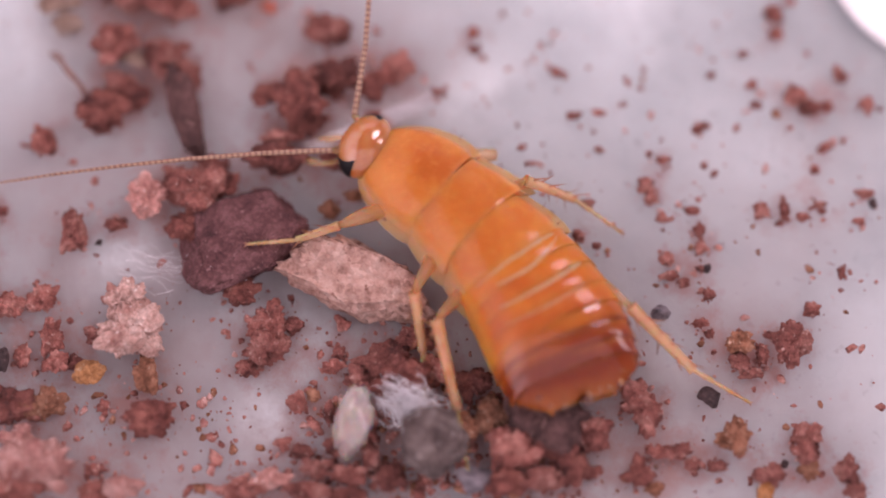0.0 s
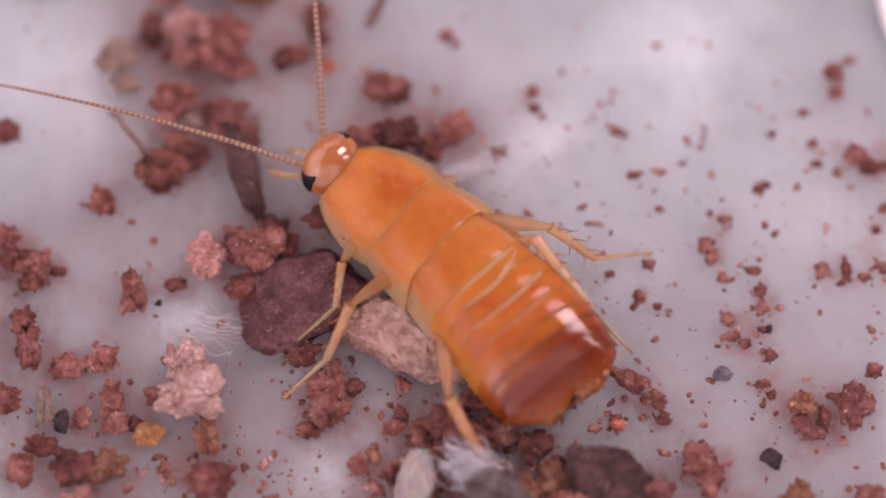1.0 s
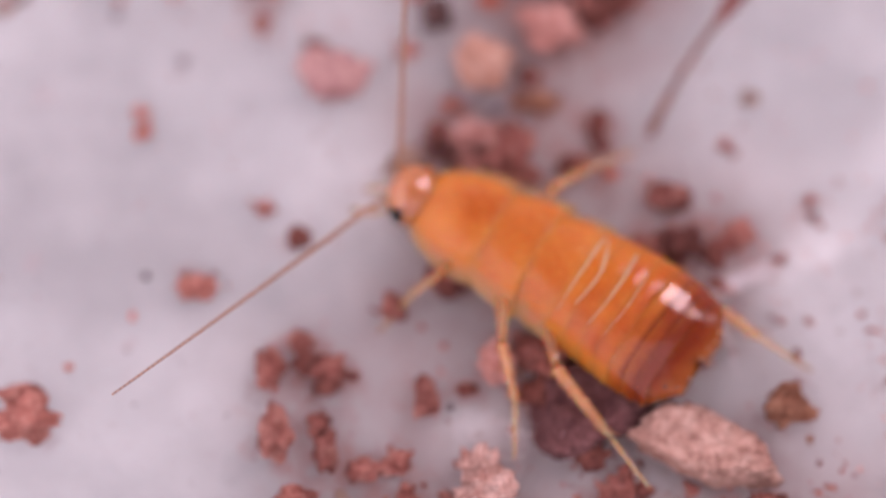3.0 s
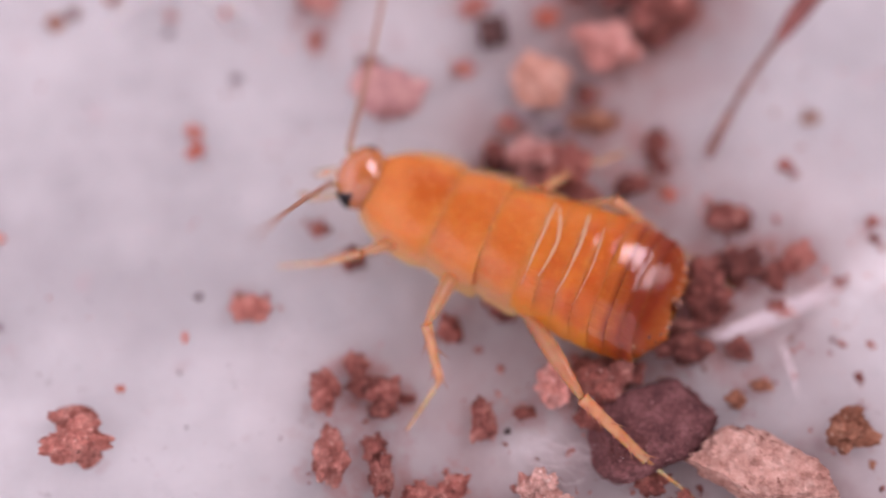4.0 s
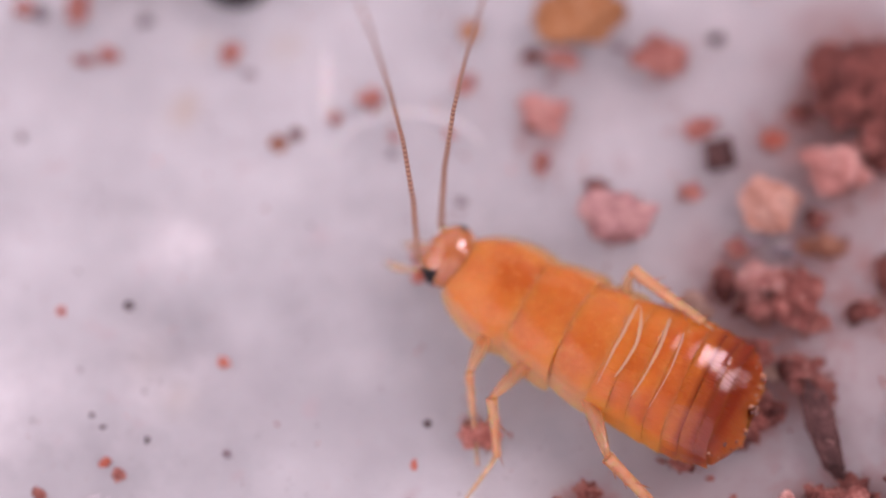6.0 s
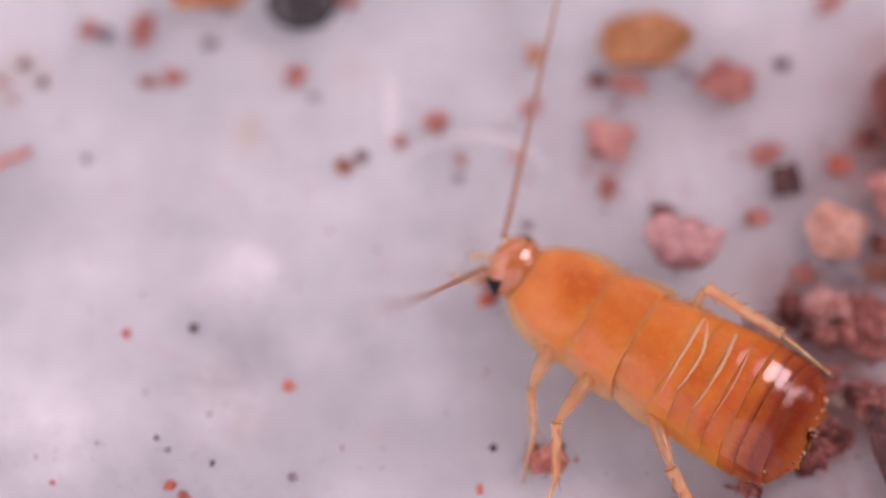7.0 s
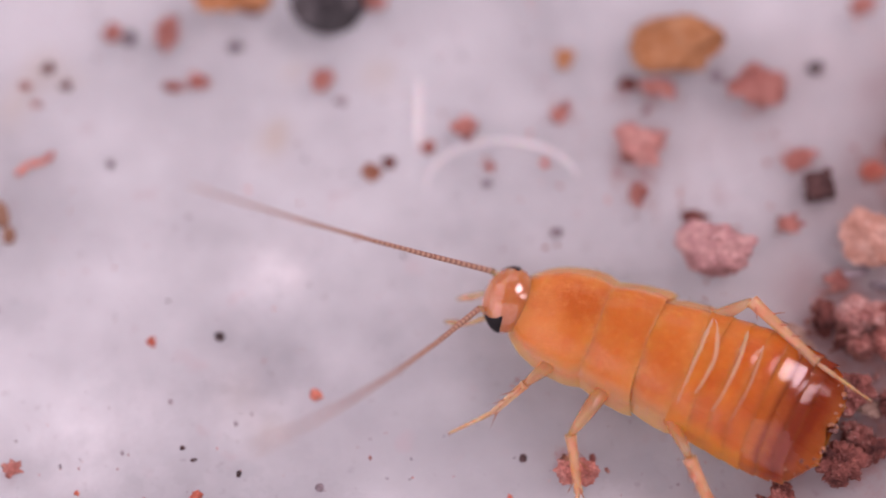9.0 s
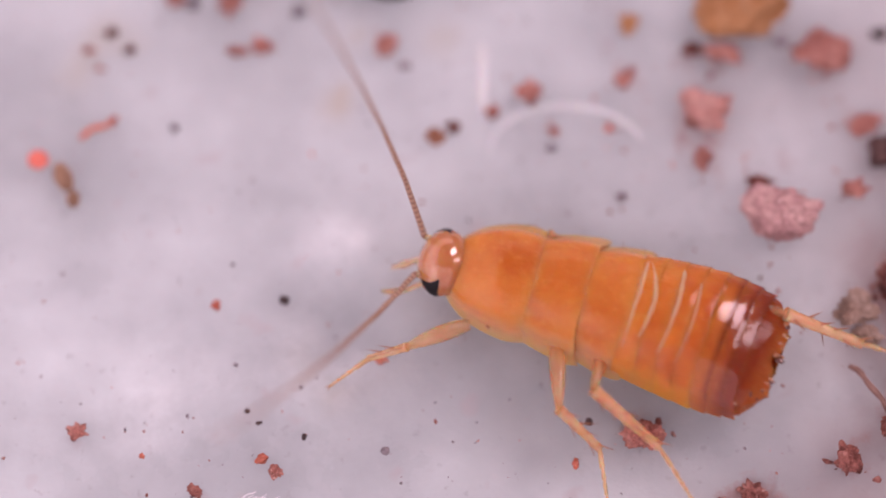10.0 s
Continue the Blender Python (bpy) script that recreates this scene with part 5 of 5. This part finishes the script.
stride("left_front", 5.5, (-18.56, 4.24, 1.3), (-18.56, 3.35, 0.55), (-18.65, 2.48, 0.06))
stride("left_front", 6, (-18.73, 4.42, 1.3), (-18.64, 3.52, 0.55), (-18.54, 2.64, 0.06))
stride("left_front", 6.2, (-18.78, 4.57, 1.3), (-18.72, 3.54, 0.55), (-18.76, 2.57, 0.06))
stride("left_front", 7.3, (-18.92, 4.70, 1.3), (-18.81, 3.72, 0.55), (-19.07, 2.94, 0.06))
stride("left_front", 7.5, (-19.04, 4.95, 1.3), (-19.11, 3.80, 0.55), (-20.07, 3.10, 0.06))
stride("left_front", 8, (-19.49, 5.48, 1.3), (-20.35, 4.87, 0.55), (-22.24, 4.17, 0.06))
stride("left_front", 8.5, (-19.93, 5.37, 1.3), (-20.80, 4.76, 0.55), (-22.68, 3.96, 0.06))
stride("left_front", 9, (-20.00, 5.15, 1.3), (-20.86, 4.53, 0.55), (-22.53, 3.83, 0.06))
stride("left_front", 9.5, (-20.30, 5.00, 1.5), (-21.50, 4.50, 0.55), (-22.98, 3.84, 0.06))
stride("left_front", 9.8, (-23.98, 5.21, 1.3), (-25.73, 4.81, 0.55), (-27.29, 4.84, 0.06))
stride("left_front", 10, (-25.71, 5.09, 1.3), (-27.06, 4.89, 0.6), (-28.10, 4.23, 0.06))
stride("left_hind", 0, (0.28, -4.36, 1.6), (0.78, -6.48, 0.7), (1.08, -8.16, 0.3))
stride("left_hind", 0.5, (-0.91, -5.06, 1.7), (-0.31, -6.10, 0.55), (0.65, -8.12, 0.06))
stride("left_hind", 1, (-1.23, -4.89, 1.7), (-0.29, -6.47, 0.55), (0.43, -7.24, 0.06))
stride("left_hind", 1.5, (-1.27, -4.72, 1.7), (0.03, -6.39, 0.55), (0.59, -7.31, 0.06))
stride("left_hind", 2, (-3.30, -2.15, 1.5), (-0.99, -5.29, 0.55), (-0.03, -6.99, 0.06))
stride("left_hind", 2.5, (-6.19, -0.30, 1.6), (-4.87, -2.58, 0.75), (-4.69, -4.62, 0.5))
stride("left_hind", 2.7, (-6.68, -0.21, 1.6), (-5.69, -1.67, 0.8), (-4.90, -2.82, 0.6))
stride("left_hind", 3.8, (-7.61, -1.06, 1.6), (-5.15, -3.21, 0.8), (-4.52, -3.77, 0.5))
stride("left_hind", 4, (-7.95, -0.70, 1.7), (-5.82, -2.61, 0.95), (-4.88, -3.23, 0.06))
stride("left_hind", 4.5, (-12.69, 2.36, 1.5), (-11.50, 0.25, 0.55), (-10.89, -1.53, 0.06))
stride("left_hind", 5, (-13.89, 1.62, 1.7), (-12.04, -0.33, 0.55), (-11.24, -1.02, 0.06))
stride("left_hind", 5.5, (-14.26, 1.59, 1.7), (-13.10, 0.27, 0.55), (-12.11, -0.33, 0.06))
stride("left_hind", 6, (-14.45, 1.60, 1.7), (-13.44, 0.71, 0.55), (-12.36, 0.11, 0.06))
stride("left_hind", 6.2, (-14.50, 1.72, 1.7), (-13.83, 0.92, 0.55), (-12.84, 0.23, 0.06))
stride("left_hind", 7.3, (-14.59, 2.18, 1.7), (-14.08, 1.22, 0.55), (-13.18, 0.45, 0.06))
stride("left_hind", 7.5, (-14.55, 2.16, 1.7), (-14.05, 1.12, 0.55), (-13.24, 0.35, 0.06))
stride("left_hind", 8, (-14.82, 2.51, 1.7), (-14.15, 1.39, 0.55), (-13.25, 0.62, 0.06))
stride("left_hind", 8.5, (-14.91, 2.52, 1.7), (-14.42, 1.56, 0.55), (-13.43, 0.70, 0.06))
stride("left_hind", 9, (-15.00, 2.75, 1.7), (-14.50, 1.79, 0.55), (-13.51, 0.85, 0.06))
stride("left_hind", 9.5, (-15.58, 3.35, 1.5), (-14.72, 1.55, 0.55), (-13.92, 0.26, 0.06))
stride("left_hind", 9.8, (-18.43, 3.92, 1.7), (-16.30, 2.28, 0.55), (-15.14, 1.08, 0.06))
stride("left_hind", 10, (-19.98, 3.67, 1.7), (-17.68, 2.03, 0.55), (-16.76, 0.65, 0.06))
stride("left_middle", 0, (-0.39, -3.49, 1.6), (-0.08, -5.55, 0.6), (-0.01, -7.44, 0.3))
stride("left_middle", 0.5, (-3.05, -2.15, 1.6), (-3.69, -3.65, 0.55), (-5.62, -5.39, 0.06))
stride("left_middle", 1, (-4.22, -1.89, 1.6), (-5.12, -3.57, 0.55), (-6.61, -4.83, 0.06))
stride("left_middle", 1.5, (-4.79, -1.33, 1.6), (-5.33, -2.87, 0.95), (-6.60, -4.63, 0.06))
stride("left_middle", 2, (-5.65, -1.06, 1.6), (-5.76, -1.96, 0.9), (-5.72, -3.01, 0.7))
stride("left_middle", 2.5, (-7.17, -0.51, 1.6), (-6.38, -2.51, 0.75), (-6.23, -4.24, 0.5))
stride("left_middle", 2.7, (-7.30, -0.02, 1.6), (-6.76, -1.47, 0.8), (-6.33, -2.63, 0.6))
stride("left_middle", 3.8, (-12.08, 1.36, 1.5), (-12.14, -0.03, 0.55), (-13.42, -1.36, 0.06))
stride("left_middle", 4, (-12.77, 1.71, 1.6), (-12.33, 0.08, 0.55), (-13.43, -1.48, 0.06))
stride("left_middle", 4.5, (-13.79, 1.76, 1.5), (-12.91, 0.44, 0.55), (-13.04, -1.17, 0.06))
stride("left_middle", 5, (-14.68, 1.65, 1.6), (-13.53, 0.57, 0.55), (-13.14, -0.81, 0.06))
stride("left_middle", 5.5, (-17.58, 4.25, 1.6), (-18.11, 2.44, 0.55), (-19.52, 0.59, 0.06))
stride("left_middle", 6, (-18.03, 3.51, 1.6), (-17.88, 2.24, 0.55), (-18.99, 0.76, 0.06))
stride("left_middle", 6.2, (-17.99, 3.53, 1.6), (-18.06, 2.35, 0.55), (-18.64, 1.11, 0.06))
stride("left_middle", 7.3, (-18.14, 3.52, 1.6), (-18.11, 2.45, 0.55), (-18.54, 1.39, 0.06))
stride("left_middle", 7.5, (-18.27, 3.60, 1.6), (-18.06, 2.35, 0.55), (-18.84, 1.12, 0.06))
stride("left_middle", 8, (-18.53, 3.49, 1.6), (-18.33, 2.25, 0.55), (-19.10, 0.75, 0.06))
stride("left_middle", 8.5, (-18.63, 3.40, 1.6), (-18.42, 2.24, 0.55), (-18.85, 1.10, 0.06))
stride("left_middle", 9, (-18.62, 3.46, 1.6), (-18.41, 2.29, 0.55), (-18.75, 1.16, 0.06))
stride("left_middle", 9.5, (-19.09, 3.31, 1.5), (-18.79, 2.04, 0.55), (-18.91, 1.00, 0.06))
stride("left_middle", 9.8, (-20.07, 3.31, 1.6), (-19.25, 2.16, 0.55), (-19.06, 0.86, 0.06))
stride("left_middle", 10, (-21.02, 3.06, 1.6), (-19.59, 2.01, 0.55), (-19.36, 0.62, 0.06))
stride("right_front", 0, (0.22, 0.75, 1.1), (0.58, 0.82, 0.5), (1.29, 0.41, 0.06))
stride("right_front", 0.5, (-2.18, 1.21, 1.1), (-1.90, 1.37, 0.5), (-1.19, 1.03, 0.06))
stride("right_front", 1, (-2.90, 2.09, 1.1), (-2.49, 2.13, 0.5), (-1.74, 1.71, 0.06))
stride("right_front", 1.5, (-3.38, 3.00, 1.1), (-3.01, 3.07, 0.5), (-2.27, 2.67, 0.06))
stride("right_front", 2, (-4.97, 3.68, 1.1), (-4.71, 3.86, 0.5), (-3.99, 3.57, 0.06))
stride("right_front", 2.5, (-7.52, 5.21, 1.1), (-7.14, 5.32, 0.5), (-6.35, 5.02, 0.06))
stride("right_front", 3.8, (-12.10, 6.12, 1.1), (-11.83, 6.32, 0.5), (-11.05, 6.17, 0.06))
stride("right_front", 4, (-12.87, 6.60, 1.1), (-12.54, 6.78, 0.5), (-11.72, 6.60, 0.06))
stride("right_front", 4.5, (-14.70, 7.11, 1.1), (-14.32, 7.27, 0.5), (-13.48, 7.10, 0.06))
stride("right_front", 5, (-16.49, 7.34, 1.1), (-16.26, 7.56, 0.5), (-15.49, 7.40, 0.06))
stride("right_front", 5.5, (-17.42, 7.70, 1.1), (-17.10, 7.87, 0.5), (-16.30, 7.68, 0.06))
stride("right_front", 6, (-17.41, 7.97, 1.1), (-17.01, 8.07, 0.5), (-16.18, 7.81, 0.06))
stride("right_front", 7.5, (-17.83, 8.28, 1.1), (-17.42, 8.38, 0.5), (-16.59, 8.09, 0.06))
stride("right_front", 8, (-18.37, 8.11, 1.1), (-18.10, 8.31, 0.5), (-17.32, 8.13, 0.06))
stride("right_front", 8.5, (-18.61, 8.06, 1.1), (-18.35, 8.26, 0.5), (-17.56, 8.11, 0.06))
stride("right_front", 9, (-18.68, 8.00, 1.1), (-18.28, 8.15, 0.5), (-17.43, 7.97, 0.06))
stride("right_front", 9.5, (-19.52, 7.76, 1.1), (-19.25, 7.99, 0.5), (-18.45, 7.91, 0.06))
stride("right_front", 10, (-22.67, 8.15, 1.1), (-22.45, 8.39, 0.5), (-21.66, 8.34, 0.06))
stride("right_hind", 0, (6.21, -3.96, 1.5), (8.80, -6.32, 0.55), (11.48, -7.74, 0.06))
stride("right_hind", 0.5, (3.29, -0.96, 1.7), (5.49, -2.73, 0.55), (8.38, -3.80, 0.06))
stride("right_hind", 1, (1.45, 0.10, 2.00), (2.85, -1.73, 1.60), (3.93, -2.60, 0.40))
stride("right_hind", 1.5, (1.01, 1.22, 1.7), (3.16, 0.14, 0.55), (4.36, 0.38, 0.06))
stride("right_hind", 2, (1.27, 1.14, 1.5), (2.61, -1.09, 0.55), (4.39, -2.45, 0.06))
stride("right_hind", 2.5, (-0.15, 0.98, 1.5), (2.10, -1.03, 0.6), (4.44, -2.43, 0.06))
stride("right_hind", 2.7, (-0.83, 0.99, 1.5), (1.36, -0.62, 0.55), (3.71, -2.00, 0.06))
stride("right_hind", 3.8, (-7.47, 5.54, 1.7), (-6.07, 5.35, 0.55), (-4.70, 4.56, 0.06))
stride("right_hind", 4, (-6.87, 5.77, 1.7), (-5.83, 5.12, 0.55), (-4.56, 4.33, 0.06))
stride("right_hind", 4.5, (-7.76, 5.69, 1.5), (-5.51, 4.13, 0.55), (-4.41, 3.34, 0.06))
stride("right_hind", 5, (-10.16, 6.49, 1.7), (-8.16, 5.07, 1.35), (-6.27, 4.10, 0.5))
stride("right_hind", 5.5, (-12.93, 7.41, 2.1), (-11.05, 5.82, 2.1), (-10.30, 5.12, 1.5))
stride("right_hind", 6, (-13.62, 7.57, 2.1), (-11.46, 5.88, 2.1), (-10.73, 5.21, 1.5))
stride("right_hind", 6.2, (-13.43, 7.61, 2.1), (-10.98, 5.90, 2.1), (-9.70, 5.02, 1.5))
stride("right_hind", 7.3, (-13.43, 7.88, 2.1), (-11.15, 6.47, 2.1), (-9.87, 5.50, 1.5))
stride("right_hind", 7.5, (-13.09, 7.55, 2.1), (-11.17, 5.77, 2.1), (-10.57, 5.04, 1.5))
stride("right_hind", 8, (-13.33, 7.57, 2.1), (-11.14, 5.73, 2.1), (-10.48, 5.03, 1.5))
stride("right_hind", 8.5, (-12.99, 7.61, 2.1), (-11.18, 5.79, 2.1), (-10.39, 5.06, 1.5))
stride("right_hind", 9, (-13.02, 7.66, 2.1), (-11.30, 5.92, 2.1), (-10.35, 5.34, 1.5))
stride("right_hind", 9.5, (-13.44, 7.41, 2.10), (-11.56, 5.86, 2.00), (-10.55, 5.32, 1.40))
stride("right_hind", 9.8, (-13.78, 7.28, 1.7), (-11.66, 5.95, 1.35), (-10.21, 5.48, 0.5))
stride("right_hind", 10, (-14.05, 6.17, 1.7), (-11.84, 5.63, 0.55), (-9.85, 5.25, 0.06))
stride("right_middle", 0, (3.07, 0.09, 1.6), (4.33, -0.13, 0.55), (5.23, -0.72, 0.06))
stride("right_middle", 0.5, (2.10, 0.45, 1.6), (3.71, -0.05, 0.55), (4.80, 0.56, 0.06))
stride("right_middle", 1, (1.94, 0.55, 1.60), (3.37, -0.13, 0.55), (4.64, 0.10, 0.06))
stride("right_middle", 1.5, (0.49, 1.08, 1.6), (2.11, 0.52, 0.55), (3.19, -0.07, 0.06))
stride("right_middle", 2, (-2.69, 3.07, 1.6), (-1.73, 3.84, 0.55), (-0.32, 4.44, 0.06))
stride("right_middle", 2.5, (-4.94, 4.84, 1.6), (-4.15, 5.28, 0.55), (-3.20, 5.44, 0.06))
stride("right_middle", 3.8, (-10.15, 6.53, 1.6), (-9.40, 7.57, 0.55), (-8.56, 8.46, 0.06))
stride("right_middle", 4, (-9.10, 6.19, 1.6), (-8.34, 6.84, 0.55), (-7.58, 7.20, 0.06))
stride("right_middle", 4.5, (-11.62, 6.63, 1.2), (-10.76, 5.86, 0.5), (-9.46, 5.59, 0.06))
stride("right_middle", 5, (-13.42, 6.77, 1.2), (-12.59, 5.97, 0.5), (-11.29, 5.66, 0.06))
stride("right_middle", 5.5, (-14.36, 7.08, 1.2), (-13.54, 6.27, 0.5), (-12.25, 5.94, 0.06))
stride("right_middle", 6, (-14.41, 7.14, 1.2), (-13.65, 6.27, 0.5), (-12.38, 5.85, 0.06))
stride("right_middle", 7.5, (-14.84, 7.41, 1.2), (-14.09, 6.53, 0.5), (-12.83, 6.10, 0.06))
stride("right_middle", 8, (-15.31, 7.49, 1.2), (-14.49, 6.68, 0.5), (-13.20, 6.35, 0.06))
stride("right_middle", 8.5, (-15.54, 7.52, 1.2), (-14.70, 6.73, 0.5), (-13.40, 6.44, 0.06))
stride("right_middle", 9, (-15.60, 7.51, 1.2), (-14.75, 6.73, 0.5), (-13.44, 6.45, 0.06))
stride("right_middle", 9.5, (-16.41, 7.53, 1.2), (-15.49, 6.83, 0.5), (-14.17, 6.67, 0.06))
stride("right_middle", 9.8, (-19.66, 8.68, 1.6), (-19.54, 9.79, 0.55), (-19.55, 10.71, 0.06))
stride("right_middle", 10, (-21.37, 8.87, 1.2), (-20.52, 8.27, 0.5), (-19.60, 7.85, 0.06))
sweep("left", 0, 184, 7, 6)
sweep("left", 0.5, 176, 0, 21)
sweep("left", 1, 164, 10, 15)
sweep("left", 1.5, 168, 12, 8)
sweep("left", 1.8, 172, 6, 12)
sweep("left", 2.2, 228, -10, 30)
sweep("left", 2.5, 217, 0, -6)
sweep("left", 2.7, 224, 0, -6)
sweep("left", 3.8, 208, 0, 51)
sweep("left", 4, 236, 30, 69)
sweep("left", 4.2, 256, 0, 60)
sweep("left", 4.5, 224, 10, 33)
sweep("left", 4.7, 220, 0, 66)
sweep("left", 5, 184, 0, 45)
sweep("left", 5.5, 184, 0, 9)
sweep("left", 6, 96, 30, 69)
sweep("left", 6.2, 128, 30, 69)
sweep("left", 7.3, 268, 0, 69)
sweep("left", 7.5, 268, -10, 66)
sweep("left", 7.7, 248, -30, 54)
sweep("left", 8, 200, 10, 18)
sweep("left", 8.5, 204, 0, 3)
sweep("left", 9, 228, -10, 39)
sweep("left", 9.5, 268, -10, 57)
sweep("left", 9.8, 248, 0, 57)
sweep("left", 10, 236, -10, 39)
sweep("right", 0, 80, 20, 24)
sweep("right", 0.5, 84, 20, 12)
sweep("right", 1, 92, 10, 21)
sweep("right", 1.5, 76, 10, 18)
sweep("right", 2, 80, 20, 15)
sweep("right", 2.5, 94, 0, 55)
sweep("right", 2.7, 98, 0, 52)
sweep("right", 3.8, 60, 0, 12)
sweep("right", 4, 76, 10, 9)
sweep("right", 4.5, 116, 10, 15)
sweep("right", 5, 108, 10, 27)
sweep("right", 5.5, 56, 0, 6)
sweep("right", 6, 85, -30, 69)
sweep("right", 6.2, 92, 0, 18)
sweep("right", 7.3, 72, 0, 15)
sweep("right", 7.5, 68, 30, 69)
sweep("right", 8, 140, 10, 66)
sweep("right", 8.5, 148, 0, -3)
sweep("right", 9, 176, 0, 39)
sweep("right", 9.5, 152, -10, 18)
sweep("right", 9.8, 136, 10, 57)
sweep("right", 10, 116, 30, 69)


def between(rows, t):
    rows = np.array(rows, float)
    return [float(np.interp(t, rows[:, 0], rows[:, k])) for k in range(1, rows.shape[1])]


def along(origin, to):
    """A pose at origin whose x points to a place and whose z stays up as far as it can (millimetres)."""
    x = (Vector(to) - Vector(origin)).normalized()
    y = Vector((0, 0, 1)).cross(x)
    y = y.normalized() if y.length > 1e-3 else Vector((0, 1, 0))
    z = x.cross(y)
    m = Matrix((x, y, z)).transposed().to_4x4()
    m.translation = Vector(origin) * MM
    return m


def bent(x, bend):
    """The pose of a body ring whose middle rests at x, on a back bent evenly by so many degrees."""
    k = radians(bend) / 9
    if abs(k) < 1e-5:
        return Matrix()
    return at(math.sin(k * x) / k, (1 - math.cos(k * x)) / k, 0, 0, 0, math.degrees(k * x)) @ at(-x, 0)


def limb(hip, knee, ankle, toe, bones):
    """Joints of a leg with stiff bones: the shin points at the ankle's place, the foot on along the floor."""
    hip, knee, ankle, toe = Vector(hip), Vector(knee), Vector(ankle), Vector(toe)
    hip = knee - (knee - hip).normalized() * bones[0]
    step = toe - ankle
    flat = Vector((ankle.x - knee.x, ankle.y - knee.y, 0)).normalized()
    drop = min(knee.z - ankle.z, bones[1] * 0.9)
    ankle = knee + flat * math.sqrt(bones[1] ** 2 - drop ** 2) - Vector((0, 0, drop))
    flat = Vector((step.x, step.y, 0))
    flat = flat.normalized() if flat.length > 1e-3 else Vector((1, 0, 0))
    drop = min(max(ankle.z - toe.z, -0.5 * bones[2]), 0.9 * bones[2])
    return hip, knee, ankle, ankle + flat * math.sqrt(bones[2] ** 2 - drop ** 2) - Vector((0, 0, drop))


def motions():
    times = [i / 10 for i in range(101)]
    frames = {t: between(BODY, t) for t in times}
    base = {t: at(b[0], b[1], 0.0, 0, 0, b[2]) for t, b in frames.items()}
    walk(roach, [(t, base[t]) for t in times])
    for ob, x in rings:
        walk(ob, [(t, bent(x, frames[t][3])) for t in times[::2] + [times[-1]][:0]])
    for key, (leg, lower, end) in legs.items():
        side, pair = key.split("_")
        hx, hy, hz = HIPS[pair]
        hip = (hx, hy if side == "left" else -hy, hz)
        rows = ([], [], [])
        for t in times:
            back = base[t].inverted()
            p = between(STRIDES[key], t)
            knee, ankle, toe = [(back @ (Vector(p[i:i + 3]) * MM)) / MM for i in (0, 3, 6)]
            h, k, a, e = limb(hip, knee, ankle, toe, BONES[pair])
            m = along(h, k)
            rows[0].append((t, m))
            rows[1].append((t, m.inverted() @ along(k, a)))
            rows[2].append((t, m.inverted() @ along(a, e)))
        for ob, r in zip((leg, lower, end), rows):
            walk(ob, r)
    for side, chain in feelers.items():
        s = 1 if side == "left" else -1
        rows = [[] for _ in chain]
        for t in times:
            heading, curl, rise = between(SWEEPS[side], t)
            heading -= frames[t][2]
            root = bent(4.6, frames[t][3]) @ (Vector((5.74, s * 0.65, 1.65)) * MM) / MM
            first = None
            for i in range(PIECES):
                a, e = radians(heading + curl * i / (PIECES - 1)), radians(rise * (0.75 + 0.25 * i / (PIECES - 1)))
                d = Vector((math.cos(a) * math.cos(e), math.sin(a) * math.cos(e), math.sin(e)))
                m = along(root, root + d)
                first = first or m
                rows[i].append((t, m if i == 0 else first.inverted() @ m))
                root = root + d * PIECE * 0.99
        for ob, r in zip(chain, rows):
            walk(ob, r)


motions()
